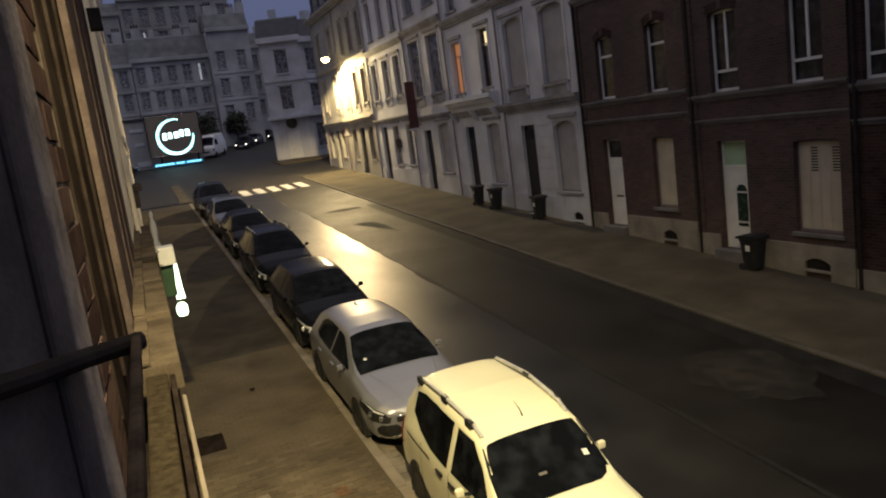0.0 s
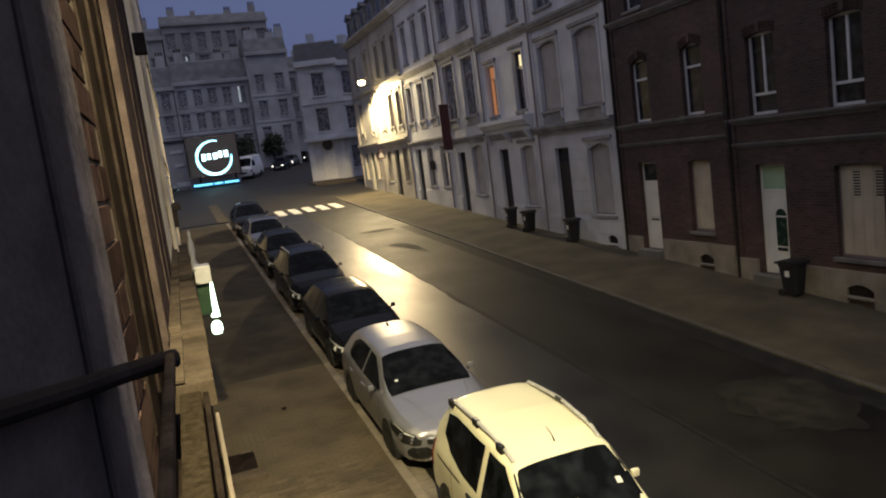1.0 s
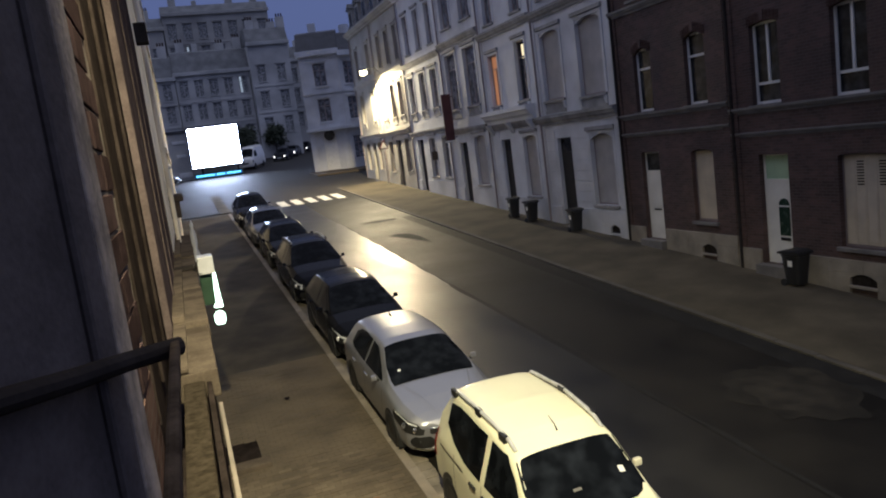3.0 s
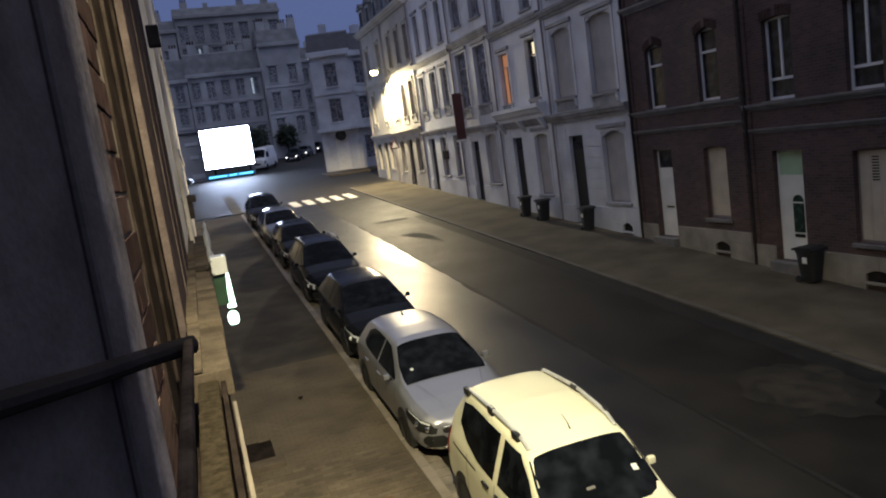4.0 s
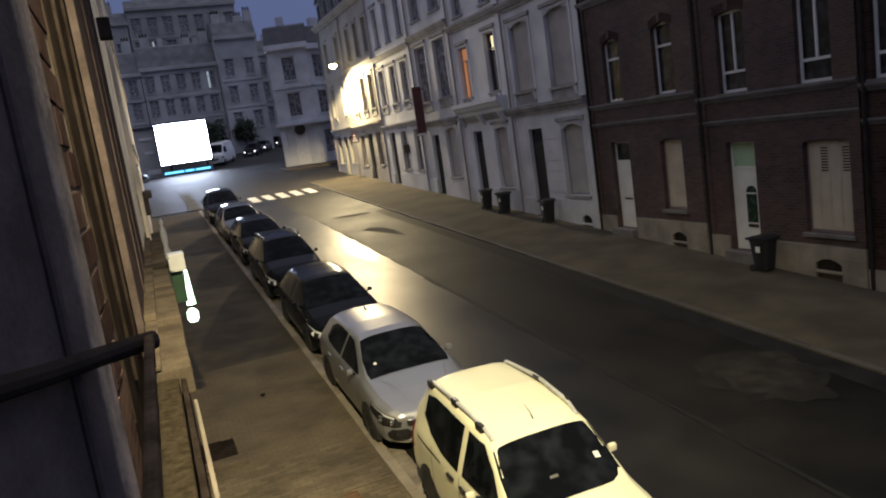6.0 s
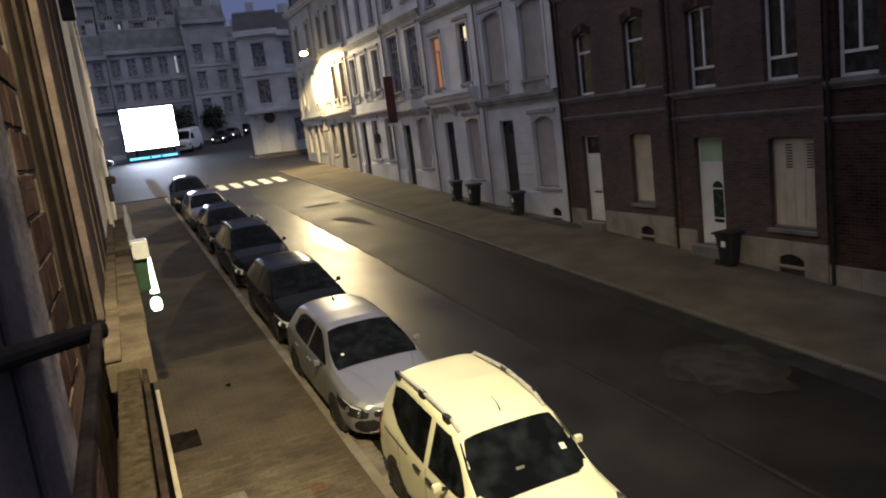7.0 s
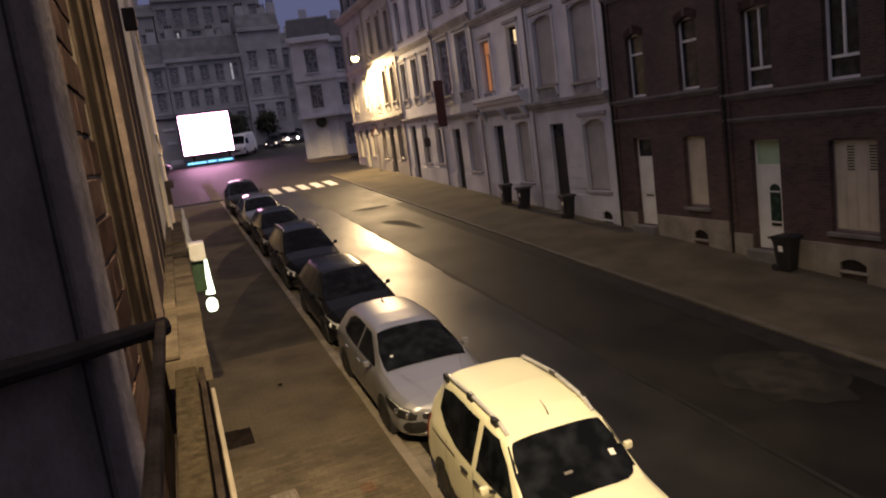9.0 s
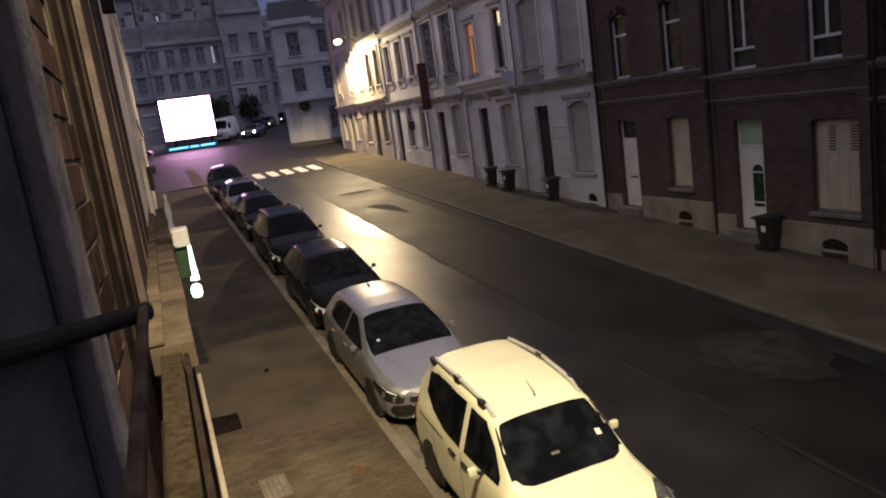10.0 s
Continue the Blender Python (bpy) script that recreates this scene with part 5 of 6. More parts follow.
black, black_shape = build_car("black saloon-fronted hatchback parked behind the silver car", CX, 15.05, "paint_black", HATCH)
tall, tall_shape = build_car("dark blue tall estate car parked at the kerb", CX, 20.6, "paint_blue", TALL)
rails(tall, tall_shape, 2.2, 3.8, 0.56, (2.3, 3.7))
build_car("black hatchback parked between dark cars at the kerb", CX + 0.05, 26.3, "paint_black", HATCH)
build_car("dark grey hatchback parked at the kerb", CX, 31.6, "paint_grey", HATCH)
build_car("dark blue car at the head of the parked row", CX - 0.05, 37.9, "paint_blue", TALL)


# ---------- the camera's own side of the street ----------
XL = -0.30  # plane of the left-hand house fronts
left = thing("house", (0, 0, 0), "dark brick house front with stone shop cornice, seen along its wall", "house", "houses on the near side")
part("wall", box(XL - 0.3, XL, 3.0, 3.87, -0.5, 4.55), "brick_dark", left)
mortar_wall = part("wall", box(XL - 0.3, XL - 0.006, 3.0, 3.87, 4.56, 7.75), "mortar", left, "mortar bed of the brick wall")
part("wall", box(XL - 0.3, XL, 3.0, 3.87, 7.76, 13.0), "brick_dark", left)
part("dark_bay", box(XL - 0.3, XL - 0.05, 3.873, 7.1, -0.5, 13.0), "wood_dark", left, "dark recessed timber bay")
for yy in (4.35, 5.3, 6.3):
    part("bay_board", box(XL - 0.05, XL - 0.025, yy, yy + 0.16, 4.1, 13.0, 0.01), "wood_dark", left)
part("timber_frame", box(XL - 0.3, XL, 7.103, 14.2, -0.5, 13.0), "wood_plum", left, "purplish brown timber facing")
for k, yy in enumerate((7.12, 9.3, 11.2, 13.2)):
    part("upright_fillet", box(XL, XL + 0.012 + 0.008 * (k % 2), yy, yy + 0.12 + 0.02 * k, 4.08, 13.0, 0.012), "wood_plum", left, "upright timber fillet")
part("parapet", box(XL - 0.3, XL + 0.18, 3.0, 14.2, 13.0, 13.4, 0.02), "stone_trim", left)
own = thing("house", (0, 0, 0), "house front round the open window above the street", "house", "houses on the near side")
part("wall", box(XL - 0.3, XL, -6.0, -1.2, -1.0, 13.0), "brick_dark", own)
part("wall", box(XL - 0.3, XL, -1.2, 2.99, -1.0, 4.4), "brick_dark", own)
part("wall", box(XL - 0.3, XL, -1.2, 2.99, 7.6, 13.0), "brick_dark", own)
part("room_wall", box(-4.0, -3.9, -6.0, 2.99, 3.0, 8.0), "render_dark", own, "unlit back wall of the room")
part("room_wall", box(-4.0, XL - 0.3, -6.1, -6.0, 3.0, 8.0), "render_dark", own)
part("room_wall", box(-4.0, XL - 0.3, 2.9, 2.99, 3.0, 8.0), "render_dark", own)
part("room_floor", box(-4.0, XL - 0.3, -6.0, 2.9, 4.2, 4.3), "wood_dark", own)
part("room_ceiling", box(-4.0, XL - 0.3, -6.0, 2.9, 7.7, 7.8), "render_grey", own)
sash = thing("casement_window", (0, 0, 0), "dark open casement with a weathered wooden edge", "window")
part("sash_panel", prism([(-0.188, 1.655), (-0.43, 0.9), (-0.465, 0.91), (-0.225, 1.665)], 4.3, 7.4, axis="z"), "sash_dark", sash, "dark painted casement leaf")
part("sash_stile", box(-0.245, -0.183, 1.66, 1.96, 4.3, 7.4, 0.012), "wood_grey", sash, "weathered wooden edge board")
part("sash_bead", tube([(-0.215, 1.55, 4.3), (-0.215, 1.55, 7.4)], 0.012, 8), "sash_dark", sash)
rail = thing("window_guard", (0, 0, 0), "dark window guard with a weathered handrail below the sill", "railing")
part("cross_bar", tube([(-0.06, 1.665, 5.125), (-0.165, 1.60, 5.128), (-0.24, 1.40, 5.16), (-0.36, 1.02, 5.23)], 0.021, 10), "iron", rail, "dark iron cross bar")
part("handrail", box(-0.080, -0.060, 0.45, 1.68, 5.118, 5.142, 0.006), "wood_light", rail, "weathered wooden handrail")
cornice = thing("shop_cornice", (0, 0, 0), "weathered sandstone cornice of stepped slabs over the shop fronts", "cornice")
edges = [5.87, 7.75, 10.1, 13.9, 19.3]
for k, (a, b) in enumerate(zip(edges, edges[1:])):
    z = 4.0 + 0.02 * k - 0.03 * (k == 0)
    out = 0.035 + 0.012 * (k % 2)
    part("cornice_slab", box(XL, out, a, b - 0.03, z - 0.22, z + 0.012 * (k % 2), 0.012), "cornice", cornice)
    part("cornice_lead", box(XL, XL + 0.12, a, b - 0.03, z + 0.014, z + 0.05 + 0.03 * (k % 2), 0.01), "cornice", cornice)
part("near_beam", box(-0.237, -0.075, 1.6, 6.1, 3.74, 3.9, 0.02), "mossy_stone", cornice, "stained stone beam")
part("fascia_board", box(-0.062, -0.022, 2.2, 6.0, 3.62, 3.88, 0.006), "wood_dark", cornice, "dark fascia board")
part("white_lath", box(0.0, 0.035, 3.2, 7.1, 3.27, 3.32, 0.006), "kerb", cornice, "pale lath below the cornice")
part("shop_front", box(XL - 0.1, -0.03, 2.2, 16.5, -0.4, 3.26), "wood_dark", cornice, "dark shop front below the cornice")
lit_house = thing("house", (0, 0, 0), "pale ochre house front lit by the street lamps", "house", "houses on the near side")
part("wall", box(XL - 0.3, XL + 0.004, 14.203, 22.0, -0.5, 13.5), "facade_left", lit_house)
part("wall", box(XL - 0.3, XL + 0.10, 22.0, 44.0, -0.5, 13.5), "facade_left", lit_house)
part("ledge", box(XL, 0.05, 19.6, 23.5, 4.93, 5.06, 0.02), "cornice", lit_house, "stone ledge")
part("ledge_bracket", box(XL, -0.05, 19.7, 20.0, 4.5, 4.92, 0.02), "cornice", lit_house)
part("dark_window", box(XL - 0.1, XL + 0.012, 20.2, 22.2, 1.5, 4.4), "pane", lit_house)
part("downpipe", tube([(XL + 0.1, 17.3, 1.2), (XL + 0.1, 17.3, 13)], 0.05, 10), "facade_left", lit_house)
part("wall_bracket", box(XL + 0.004, -0.06, 15.6, 15.9, 8.2, 8.6, 0.02), "iron", left, "dark iron bracket")
for zc in (6.3, 9.6, 13.2):
    part("string_course", box(XL, XL + 0.16, 24.0, 44.0, zc, zc + 0.2, 0.02), "facade_left", lit_house)
# small white wall fitting
fit_ = thing("wall_fitting", (0, 0, 0), "small white box fixed to the lit wall", "wall fitting")
part("housing", box(XL + 0.02, XL + 0.16, 19.2, 19.45, 5.1, 5.75, 0.03), "sign_white", fit_)
part("cap", box(XL + 0.02, XL + 0.2, 19.15, 19.5, 5.75, 5.82, 0.02), "sign_white", fit_)
post = thing("wall_ornament", (0, 0, 0), "small white turned finial on the shop front", "ornament")
part("turned_finial", lathe([(0.09, 3.5), (0.10, 3.7), (0.05, 3.85), (0.08, 4.05), (0.07, 4.25), (0.03, 4.4), (0.045, 4.5), (0.001, 4.6)], 12, centre=(0.13, 19.6, -0.2)), "sign_white", post, smooth=True)
part("finial_base", box(-0.3, 0.24, 19.4, 19.8, 3.0, 3.32, 0.02), "cornice", post)

# projecting shop sign
sign = thing("shop_sign", (0, 0, 0), "projecting shop sign with a white casing and greenish lit tube", "sign")
part("casing", box(0.06, 0.30, 11.8, 12.2, 3.96, 4.24, 0.015), "sign_white", sign, "white enamel casing")
part("sign_board", box(0.06, 0.24, 11.93, 12.07, 3.45, 3.955, 0.008), "sign_green", sign, "dark green board")
part("lit_tube", tube([(0.285, 12.0, 3.95), (0.28, 12.0, 3.6), (0.27, 12.0, 3.38)], [0.020, 0.042, 0.070], 12), "green_tube", sign, "glowing greenish tube", smooth=True)
part("lit_end", lathe([(0.001, 3.09), (0.06, 3.10), (0.085, 3.15), (0.085, 3.25), (0.055, 3.30), (0.001, 3.32)], 14, centre=(0.26, 12.0, 0)), "green_tube", sign, "glowing greenish end", smooth=True)
part("cable", tube([(0.08, 11.79, 4.2), (0.0, 11.78, 4.12), (0.02, 11.78, 4.0), (0.1, 11.79, 3.98)], 0.008, 6), "black_plastic", sign)
part("bracket", box(XL, 0.06, 11.95, 12.05, 4.05, 4.12, 0.01), "iron", sign)
step = thing("doorstep", (0, 0, 0), "low stone step against the shop front", "step")
part("tread", box(-0.05, 0.62, 11.2, 11.5, 0.5, gz(11.3) + 0.2, 0.02), "cornice", step)
part("landing", box(-0.05, 0.5, 11.5, 12.6, 0.5, gz(12) + 0.14, 0.02), "wood_dark", step, "dark worn landing")


def pavement_plate(name, x, y, w, d, material, label, category, cells):
    """A plate let into the pavement: rim and raised cells."""
    p = thing(name, (x, y, gz(y) + 0.124), label, category)
    p.matrix_basis = pose(x, y, gz(y) + 0.122, math.degrees(math.atan(G)), 0, 3)
    rim = bmesh.new()
    for b in ((-w / 2, w / 2, -d / 2, -d / 2 + 0.02), (-w / 2, w / 2, d / 2 - 0.02, d / 2), (-w / 2, -w / 2 + 0.02, -d / 2 + 0.02, d / 2 - 0.02), (w / 2 - 0.02, w / 2, -d / 2 + 0.02, d / 2 - 0.02)):
        box(*b, -0.03, 0.006, bm=rim)
    part("rim", rim, material, p)
    nx, ny = cells
    for i in range(nx):
        for j in range(ny):
            cw, cd = (w - 0.05) / nx, (d - 0.05) / ny
            a, b = -w / 2 + 0.025 + i * cw, -d / 2 + 0.025 + j * cd
            part("raised_cell", box(a + 0.004, a + cw - 0.004, b + 0.004, b + cd - 0.004, -0.03, 0.004, 0.002), material, p)


pavement_plate("service_cover", 1.78, 9.32, 0.2, 0.24, "cast_iron", "small rusty cast-iron service cover in the pavement", "manhole cover", (3, 3))
pavement_plate("grating", 0.68, 9.55, 0.36, 0.6, "kerb", "pale worn grating let into the pavement", "grating", (4, 6))
leaf = thing("fallen_leaf", (1.25, 13.82, gz(13.82) + 0.125), "dark curled leaf lying on the pavement", "leaf")
part("blade", sheet([[(0.045 * u, 0.08 * v * (1 - u * u * 0.5), 0.015 + 0.02 * u * u) for u in (-1, -0.5, 0, 0.5, 1)] for v in (-1, -0.4, 0.4, 1)]), "wood_dark", leaf)


# ---------- wheeled bins ----------
def wheeled_bin(x, y, rz, label):
    b = thing("wheeled_bin", (x, y, gz(y) + 0.04), label, "bin", "bins on the pavement", rz=rz)
    rows = []
    for z, hx, hy in ((0.06, 0.21, 0.24), (0.5, 0.25, 0.29), (0.92, 0.28, 0.34), (0.93, 0.30, 0.36), (0.99, 0.30, 0.36)):
        ring = []
        for k in range(16):
            a = k * math.tau / 16
            c, s = math.cos(a), math.sin(a)
            ring.append((hx * math.copysign(abs(c) ** 0.45, c), hy * math.copysign(abs(s) ** 0.45, s), z))
        rows.append(ring)
    bm = bmesh.new()
    v = [[bm.verts.new(p) for p in r] for r in rows]
    for a, c in zip(v, v[1:]):
        for k in range(16):
            bm.faces.new((a[k], a[(k + 1) % 16], c[(k + 1) % 16], c[k]))
    bm.faces.new(v[0][::-1]), bm.faces.new(v[-1])
    part("body", bm, "bin", b, smooth=True)
    bm = prism([(-0.37, 1.0), (0.38, 1.0), (0.40, 1.04), (0.25, 1.09), (-0.15, 1.10), (-0.36, 1.05)], -0.31, 0.31)
    part("lid", bm, "bin", b, "domed black lid")
    part("handle", tube([(-0.22, 0.42, 0.98), (-0.22, 0.46, 1.02), (0.22, 0.46, 1.02), (0.22, 0.42, 0.98)], 0.016), "black_plastic", b)
    for s in (-1, 1):
        part("wheel", lathe([(0.02, -0.03), (0.10, -0.03), (0.115, 0), (0.10, 0.03), (0.02, 0.03)], 16, "x", centre=(s * 0.22, 0.26, 0.11)), "rubber", b)
    part("label_sticker", box(-0.315 + 0.04, -0.268, -0.1, 0.06, 0.62, 0.80), "card", b, "pale sticker")
    b.matrix_basis = b.matrix_basis @ Matrix.Scale(0.82, 4)
    return b


wheeled_bin(13.78, 13.5, 4, "black wheeled bin beside the white door")
wheeled_bin(13.65, 23.65, -5, "black wheeled bin with a pale sticker by the black door")
wheeled_bin(13.55, 27.0, 3, "black wheeled bin against the white house")
wheeled_bin(13.5, 28.55, -8, "black wheeled bin against the white house")


# ---------- street lamps ----------
def wall_lantern(at, wall_x, label):
    """A lantern on an arm from a house wall."""
    lamp = thing("street_lamp", (0, 0, 0), label, "street lamp")
    x, y, z = at
    s = 1 if wall_x > x else -1
    part("arm", tube([(wall_x, y, z - 0.35), (wall_x - s * 0.4, y, z + 0.1), (x + s * 0.35, y, z + 0.2), (x + s * 0.1, y, z + 0.16)], 0.03, 10), "grey_steel", lamp, smooth=True)
    part("wall_plate", box(min(wall_x, wall_x - s * 0.03), max(wall_x, wall_x - s * 0.03), y - 0.1, y + 0.1, z - 0.55, z - 0.2, 0.008), "grey_steel", lamp)
    part("head", lathe([(0.001, 0.24), (0.07, 0.23), (0.16, 0.14), (0.21, 0.05), (0.21, 0.02), (0.19, 0.015)], 20, centre=at), "grey_steel", lamp, "grey lantern housing", smooth=True)
    part("bowl", lathe([(0.205, 0.012), (0.25, -0.05), (0.25, -0.13), (0.19, -0.22), (0.09, -0.27), (0.001, -0.28)], 20, centre=at), "lantern", lamp, "glowing warm glass bowl", smooth=True)
    return lamp


wall_lantern(tuple(LAMP_FAR), WR, "street lamp with a glowing warm bowl on a wall arm")
wall_lantern(tuple(LAMP_NEAR), XL, "street lamp on a wall arm above the open window")
banner = thing("hanging_sign", (0, 0, 0), "dull red upright board hung from the pale house", "sign")
part("board", box(13.55, 14.05, 35.9, 35.98, 5.6, 8.0, 0.01), "banner", banner)
for zz in (5.75, 7.85):
    part("bracket", tube([(14.2, 35.94, zz), (13.6, 35.94, zz)], 0.02, 6), "iron", banner)
part("lower_bar", box(13.5, 14.1, 35.88, 36.0, 5.5, 5.58, 0.01), "sign_white", banner)
tri = thing("warning_sign", (0, 0, 0), "triangular road sign on a pole by the kerb", "road sign")
part("pole", tube([(13.75, 49.0, gz(49)), (13.75, 49.0, 6.3)], 0.035, 8), "grey_steel", tri)
part("plate", prism([(13.40, 5.65), (14.10, 5.65), (13.75, 6.3)], 48.9, 48.94, axis="y"), "banner", tri, "dull red rim of the triangular plate")
part("plate_face", prism([(13.52, 5.72), (13.98, 5.72), (13.75, 6.15)], 48.885, 48.899, axis="y"), "sign_white", tri, "pale face of the triangular plate")
small_sign = thing("notice_board", (0, 0, 0), "small dark notice under a window", "sign")
part("board", box(WR - 0.06, WR - 0.02, 39.3, 40.2, 4.6, 5.1, 0.005), "iron", small_sign)

# ---------- the light board beyond the junction ----------
YB, BX0, BX1, BZ0, BZ1 = 78.8, 1.72, 6.68, 6.3, 10.3
# an LED screen; the turning slats are added to switch its picture
board = thing("light_board", (0, 0, 0), "lit advertising screen, built on added turning slats, above a blue text line", "advertising board")
part("cabinet_back", box(BX0 - 0.1, BX1 + 0.1, YB + 0.42, YB + 0.5, BZ0 - 0.1, BZ1 + 0.1), "iron", board)
for a, b, c, d in ((BX0 - 0.14, BX0 - 0.004, BZ0 - 0.1, BZ1 + 0.1), (BX1 + 0.004, BX1 + 0.14, BZ0 - 0.1, BZ1 + 0.1), (BX0 - 0.04, BX1 + 0.04, BZ1 + 0.02, BZ1 + 0.1), (BX0 - 0.04, BX1 + 0.04, BZ0 - 0.1, BZ0 - 0.02)):
    part("cabinet_frame", box(a, b, YB - 0.12, YB + 0.42, c, d, 0.01), "iron", board)
strip = part("text_line", box(1.75, 6.5, YB - 0.1, YB + 0.05, 5.18, 5.66, 0.01), "iron", board, "narrow blue light line")
part("line_glow", box(1.8, 6.45, YB - 0.115, YB - 0.104, 5.27, 5.57), "screen_strip", strip, "glowing blue line")
for k in range(22):
    a = 1.9 + 0.205 * k
    if k not in (9, 14):
        part("text_bar", box(a, a + 0.12, YB - 0.125, YB - 0.117, 5.33 + 0.02 * (k % 2), 5.52), "screen_logo", strip)
for a in (2.6, 6.2):
    part("support_post", box(a - 0.09, a + 0.09, YB + 0.1, YB + 0.3, gz(YB) - 0.2, BZ0 - 0.1, 0.01), "iron", board)
NS = 14
SW = (BX1 - BX0) / NS
INR = SW * 0.2887
slats = []
pieces = {k: [] for k in range(NS)}
CXB, CZB = 4.3, 8.1


def add_piece(x0, x1, z0, z1, m):
    """A lit piece of the picture, cut where one slat meets the next."""
    k0, k1 = int((x0 - BX0) / SW), int((x1 - BX0) / SW)
    for k in range(max(0, k0), min(NS - 1, k1) + 1):
        a, b = max(x0, BX0 + k * SW + 0.004), min(x1, BX0 + (k + 1) * SW - 0.004)
        if b > a:
            pieces[k].append((a, b, z0, z1, m))


for k in range(96):
    # open ring, brightest and widest at its lower left
    a0 = math.radians(75 + 300 * k / 96)
    if k > 92:
        continue
    r, w = 1.72, 0.06 + 0.16 * math.sin(math.pi * k / 96)
    cx, cz = CXB + r * math.cos(a0), CZB + r * math.sin(a0)
    add_piece(cx - w / 2 - 0.03, cx + w / 2 + 0.03, cz - w / 2 - 0.03, cz + w / 2 + 0.03, "screen_logo" if k % 3 else "screen_core")
for k in range(5):
    a = CXB - 1.22 + 0.56 * k
    z = CZB - 0.25 + 0.05 * k
    # the mark's middle row: plain blocks
    add_piece(a, a + (0.38, 0.34, 0.42, 0.36, 0.40)[k], z + 0.04 * (k % 2), z + 0.70 - 0.05 * (k % 3), "screen_core")
for k in range(NS):
    xc = BX0 + SW * (k + 0.5)
    bm = bmesh.new()
    R2 = SW * 0.5774 * 0.985
    tri_pts = [(R2 * math.cos(math.radians(a)), R2 * math.sin(math.radians(a))) for a in (210, 330, 90)]
    lo, hi = [bm.verts.new((p, q, BZ0)) for p, q in tri_pts], [bm.verts.new((p, q, BZ1)) for p, q in tri_pts]
    sides = [bm.faces.new((lo[i], lo[(i + 1) % 3], hi[(i + 1) % 3], hi[i])) for i in range(3)]
    bm.faces.new(lo[::-1]), bm.faces.new(hi)
    bmesh.ops.recalc_face_normals(bm, faces=bm.faces)
    for i, f in enumerate(sides):
        f.material_index = i
    slat = part("turning_slat", bm, "screen_off", board, "added three-faced slat that swaps the screen's picture")
    slat.data.materials.append(M["screen_pink"])
    slat.data.materials.append(M["screen_white"])
    slat.matrix_basis = pose(xc, YB + INR, 0)
    slats.append(slat)
    if pieces[k]:
        for m in ("screen_logo", "screen_core"):
            bm = bmesh.new()
            for n_, (a, b, z0, z1, mm) in enumerate(pieces[k]):
                if mm == m:
                    box(a - xc, b - xc, -INR - 0.004 - 0.0006 * (n_ % 9), -INR - 0.001, z0, z1, bm=bm)
            if len(bm.verts):
                tagged(part("picture_piece", bm, m, slat, "glowing cyan piece of the picture"), kind="stuff")
            else:
                bm.free()

hut = thing("low_building", (0, 0, 0), "dark flat-roofed low building behind the light board", "building")
part("wall", box(-6.5, 6.75, 80.2, 90.0, 4.0, 10.1), "render_far", hut)
part("roof", box(-6.7, 6.95, 80.0, 90.2, 10.1, 10.35, 0.03), "slate", hut)
part("sign_panel", box(0.1, 1.4, 80.1, 80.19, 9.0, 9.3), "sign_white", hut, "pale panel on the wall")
part("sign_panel", box(0.4, 1.3, 80.1, 80.19, 7.6, 7.9), "sign_white", hut, "pale panel on the wall")
part("sign_panel", box(0.3, 1.6, 80.1, 80.19, 5.5, 6.0), "sign_white", hut, "pale panel on the wall")

# ---------- vehicles beyond the junction ----------
VAN = dict(
    table=[(0.0, 0.35, 0.7, 0.8, 0.66, 0.6, 0.9, 0.95), (0.12, 0.28, 0.92, 1.0, 0.88, 0.8, 1.12, 1.16), (0.7, 0.25, 0.98, 1.2, 0.94, 0.84, 1.32, 1.38), (0.95, 0.25, 0.99, 1.25, 0.95, 0.85, 1.5, 1.56), (1.75, 0.25, 1.0, 1.35, 0.97, 0.78, 2.2, 2.3), (2.1, 0.25, 1.0, 1.4, 0.98, 0.80, 2.4, 2.5), (5.3, 0.28, 1.0, 1.4, 0.98, 0.80, 2.4, 2.5), (5.45, 0.32, 0.98, 1.35, 0.95, 0.78, 2.3, 2.4)],
    screen=[(0.93, 0.82), (1.7, 0.74)], back=[(5.42, 0.6), (5.44, 0.6)], cowl=[(0.74, 0.8), (0.92, 0.81)], sides=[[(1.2, 1.32, 1.5), (1.6, 1.34, 1.95), (2.0, 1.36, 2.0), (2.3, 1.36, 2.0)]],
    axles=(0.95, 4.3), wheel=0.34, lamp=[(0.1, 0.7, 0.85), (0.3, 0.72, 1.0), (0.5, 0.8, 1.05)], tail=[(5.3, 0.8, 1.3), (5.42, 0.8, 1.25)], mirror=(1.3, 1.4), handles=(2.4,), handle_z=1.15, belt=1.3, shuts=(1.15, 2.4), plate_z=0.5, mirror_m="black_plastic",
    nose=[("grille", -0.5, 0.5, 0.62, 0.8, "black_plastic", "black grille")])
wvan, _ = build_car("white delivery van parked across the junction", 7.3, 84.0, "paint_white", VAN, rz=-22)
wvan.name = "delivery_van"
tagged(wvan, category="van", group="vehicles beyond the junction")
for x, y, rz, p, lab in ((12.4, 92.5, -20, "paint_black", "dark car parked up the side street"), (14.6, 98.4, -20, "paint_grey", "grey car parked up the side street"), (17.6, 106.0, -20, "paint_black", "dark car parked up the side street"),
                         (0.2, 75.5, 80, "paint_grey", "grey car parked below the light board")):
    c, csh = build_car(lab, x, y, p, HATCH, rz=rz)
    # glowing discs added for the bright glints at these cars' lamps
    if y > 80:
        for s_ in (1, -1):
            part("lamp_glint", lathe([(0.001, -0.04), (0.07, -0.03), (0.09, 0.0), (0.001, 0.05)], 12, "y", centre=(s_ * 0.62, 0.07, 0.60)), "small_light", c, "small glowing disc for the glint at a headlight")
    tagged(c, group="vehicles beyond the junction")
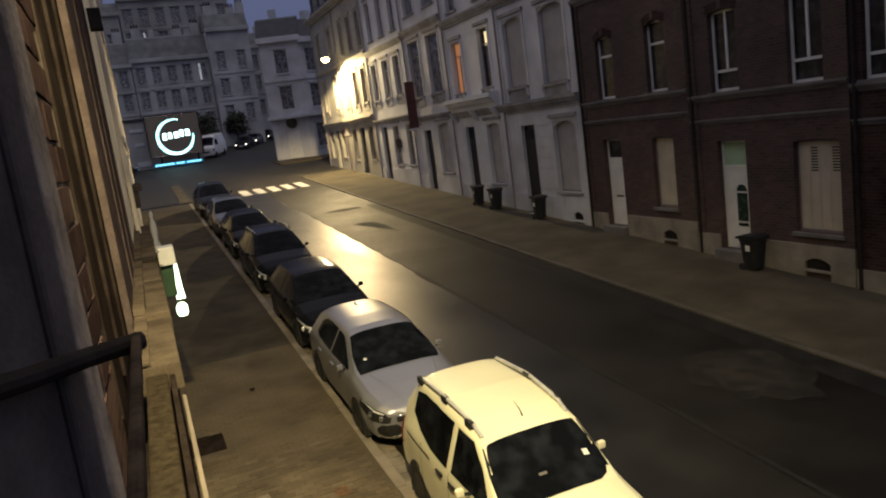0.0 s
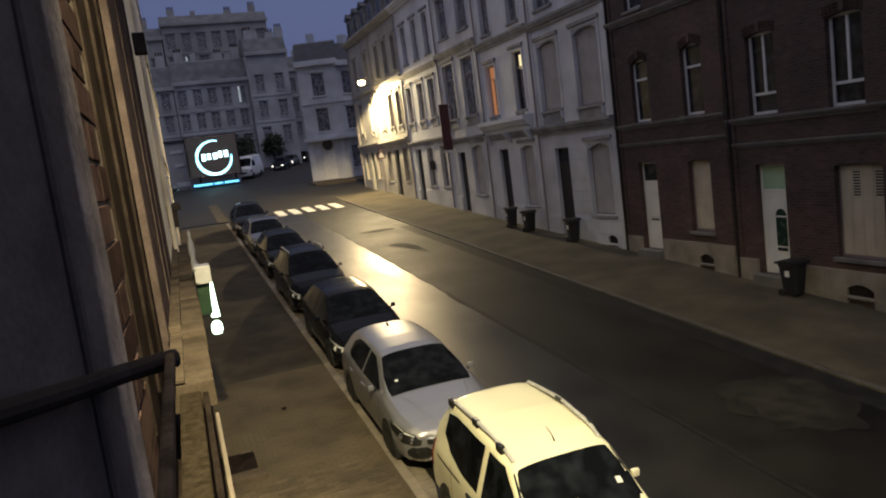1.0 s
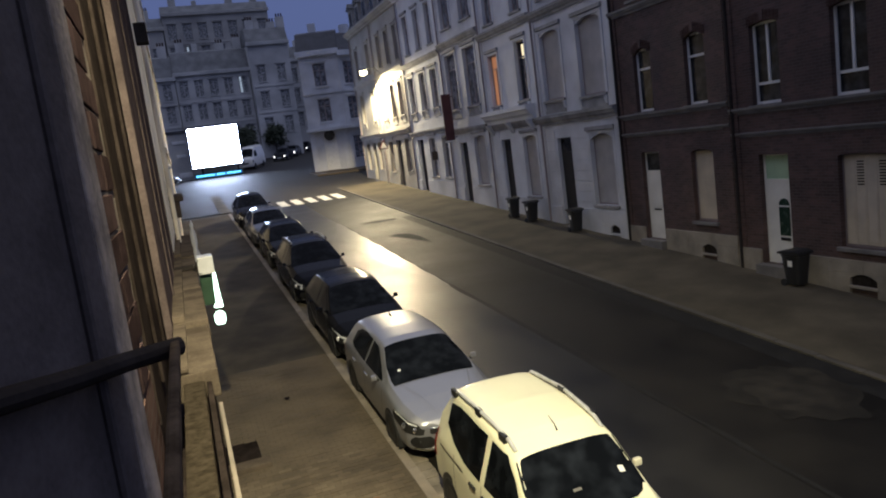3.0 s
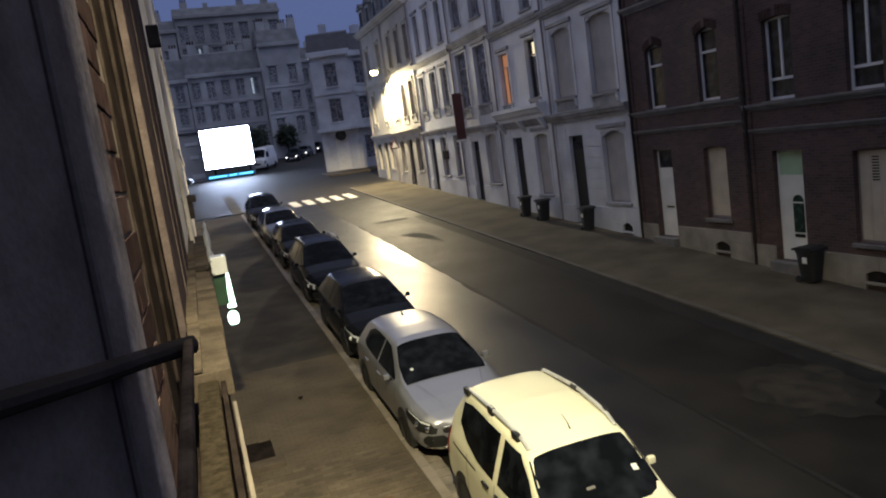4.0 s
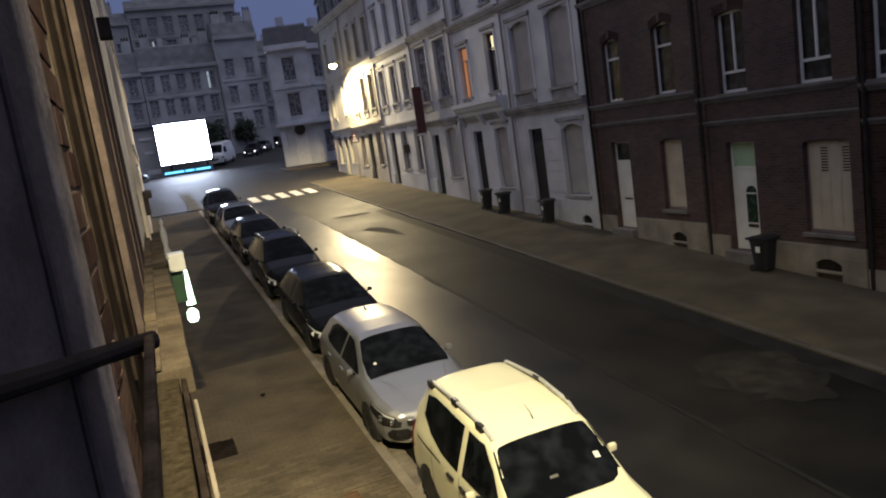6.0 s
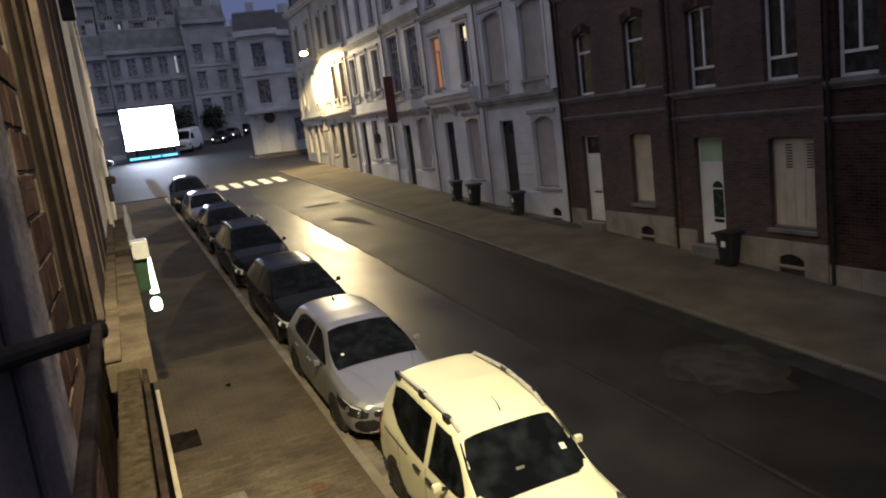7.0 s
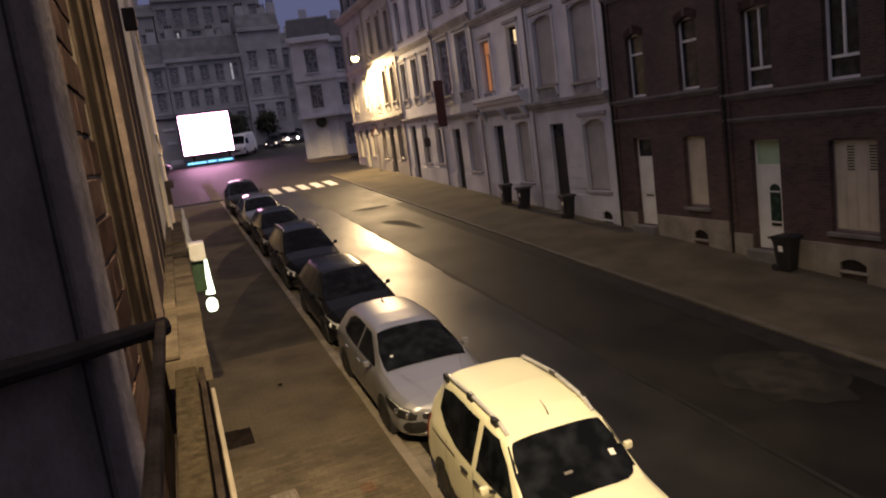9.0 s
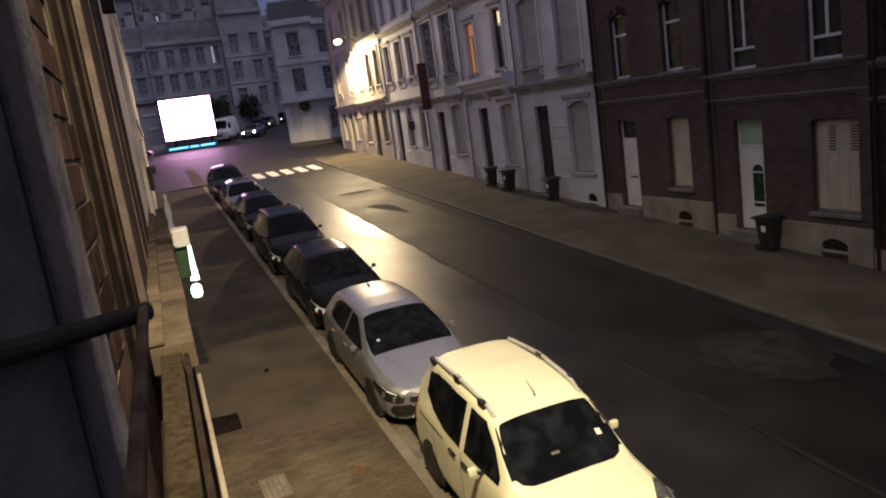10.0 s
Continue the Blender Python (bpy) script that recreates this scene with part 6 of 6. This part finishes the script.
mover, mshape = build_car("dark car with bright headlights driving out of the side street", 0, 0, "paint_grey", HATCH, pitch=False)
tagged(mover, group="vehicles beyond the junction")
for s in (1, -1):
    part("headlight_glow", lathe([(0.001, -0.05), (0.09, -0.04), (0.13, 0.0), (0.09, 0.05), (0.001, 0.06)], 14, "y", centre=(s * 0.62, 0.12, 0.66)), "headlight", mover, "bright lit headlight")


# ---------- pieces: kerb stones, pavers, bricks ----------
def shared(name, bm, material):
    me = bpy.data.meshes.new(name)
    bm.to_mesh(me)
    bm.free()
    me.materials.append(M[material])
    return me


for side_x0, side_x1, y_from, y_to, parent, km in ((KL - 0.16, KL, 2.0, 44.4, left_pavement, "kerb"), (KR, KR + 0.16, 5.0, 51.0, right_pavement, "kerb_dusty")):
    stone = shared("kerb_stone", box(0.002, side_x1 - side_x0 - 0.002, 0.006, 0.994, -0.2, 0.118 if side_x0 < 5 else 0.045, 0.012), km)
    y = y_from
    while y < y_to:
        o = new("kerb_stone", stone)
        o.parent = parent
        o.matrix_basis = pose(side_x0 + random.uniform(-0.006, 0.006), y, gz(y) + random.uniform(-0.004, 0.004), math.degrees(math.atan(G)), 0, random.uniform(-0.3, 0.3))
        y += 1.0

sett = shared("gutter_sett", box(0.006, 0.268, 0.006, 0.244, -0.05, 0.008, 0.006), "gutter")
y = 4.0
while y < 30.0:
    o = new("gutter_sett", sett)
    o.parent = gutter
    o.matrix_basis = pose(KL + 0.004, y, gz(y) + random.uniform(-0.003, 0.003), math.degrees(math.atan(G)), random.uniform(-0.6, 0.6), random.uniform(-0.4, 0.4))
    y += 0.25
paver = shared("paver", box(0.003, 0.197, 0.003, 0.097, -0.03, 0.012, 0.0), "paving")
rest = bmesh.new()
count = 0
rows_y = [2.0 + 0.1 * k for k in range(140)]
for r, y in enumerate(rows_y):
    x = -0.02 - (0.1 if r % 2 else 0.0)
    while x < KL - 0.2:
        wide = min(0.196, KL - 0.166 - x)
        dz = gz(y) + 0.108 + random.uniform(-0.003, 0.003)
        if 8.6 <= y < 10.95 and count < 300 and -0.05 < x < KL - 0.37:
            o = new("paver", paver)
            o.parent = left_pavement
            o.matrix_basis = pose(x, y, dz, math.degrees(math.atan(G)), random.uniform(-0.5, 0.5), random.uniform(-0.6, 0.6))
            count += 1
        else:
            z1 = dz + 0.1 * G
            v = [rest.verts.new(p) for p in ((x + 0.004, y + 0.004, dz + 0.011), (x + wide, y + 0.004, dz + 0.011), (x + wide, y + 0.096, z1 + 0.011), (x + 0.004, y + 0.096, z1 + 0.011),
                                             (x + 0.004, y + 0.004, dz - 0.02), (x + wide, y + 0.004, dz - 0.02), (x + wide, y + 0.096, z1 - 0.02), (x + 0.004, y + 0.096, z1 - 0.02))]
            for f in ((0, 1, 2, 3), (0, 4, 5, 1), (1, 5, 6, 2), (2, 6, 7, 3), (3, 7, 4, 0)):
                rest.faces.new([v[i] for i in f])
        x += 0.2
tagged(part("paver_field", rest, "paving", left_pavement, "small concrete pavers"), kind="stuff")

bricks = shared("brick", box(-0.09, 0.006, 0.008, 0.342, 0.008, 0.172, 0.006), "brick_single")
for r in range(17):
    z = 4.57 + 0.18 * r
    y = 3.0 + (0.175 if r % 2 else 0.0)
    while y < 3.53:
        o = new("brick", bricks)
        o.parent = mortar_wall
        o.matrix_basis = pose(XL - 0.006 + random.uniform(0.0, 0.005), y, z, 0, 0, random.uniform(-0.5, 0.5))
        y += 0.35


# ---------- what moves ----------
def motions():
    for k, s in enumerate(slats):
        x = BX0 + SW * (k + 0.5)
        walk(s, [(t, pose(x, YB + INR, 0, 0, 0, a)) for t, a in ((0.0, 0), (2.35, 0), (2.7, 60), (3.1, 120), (7.3, 120), (7.7, 180), (8.1, 240), (10.0, 240))])
    drive = [(0.0, 34, 160, -16), (7.0, 26, 130, -17), (8.0, 21.6, 116, -18), (8.6, 18.4, 106, -18), (9.0, 15.9, 97.0, -19), (9.5, 12.7, 89.0, -22), (10.0, 10.5, 83.6, -24)]
    walk(mover, [(t, pose(x, y, gz(y) + 0.004, math.degrees(math.atan(G)) * (1 if y < 125 else 0), 0, rz)) for t, x, y, rz in drive])


motions()
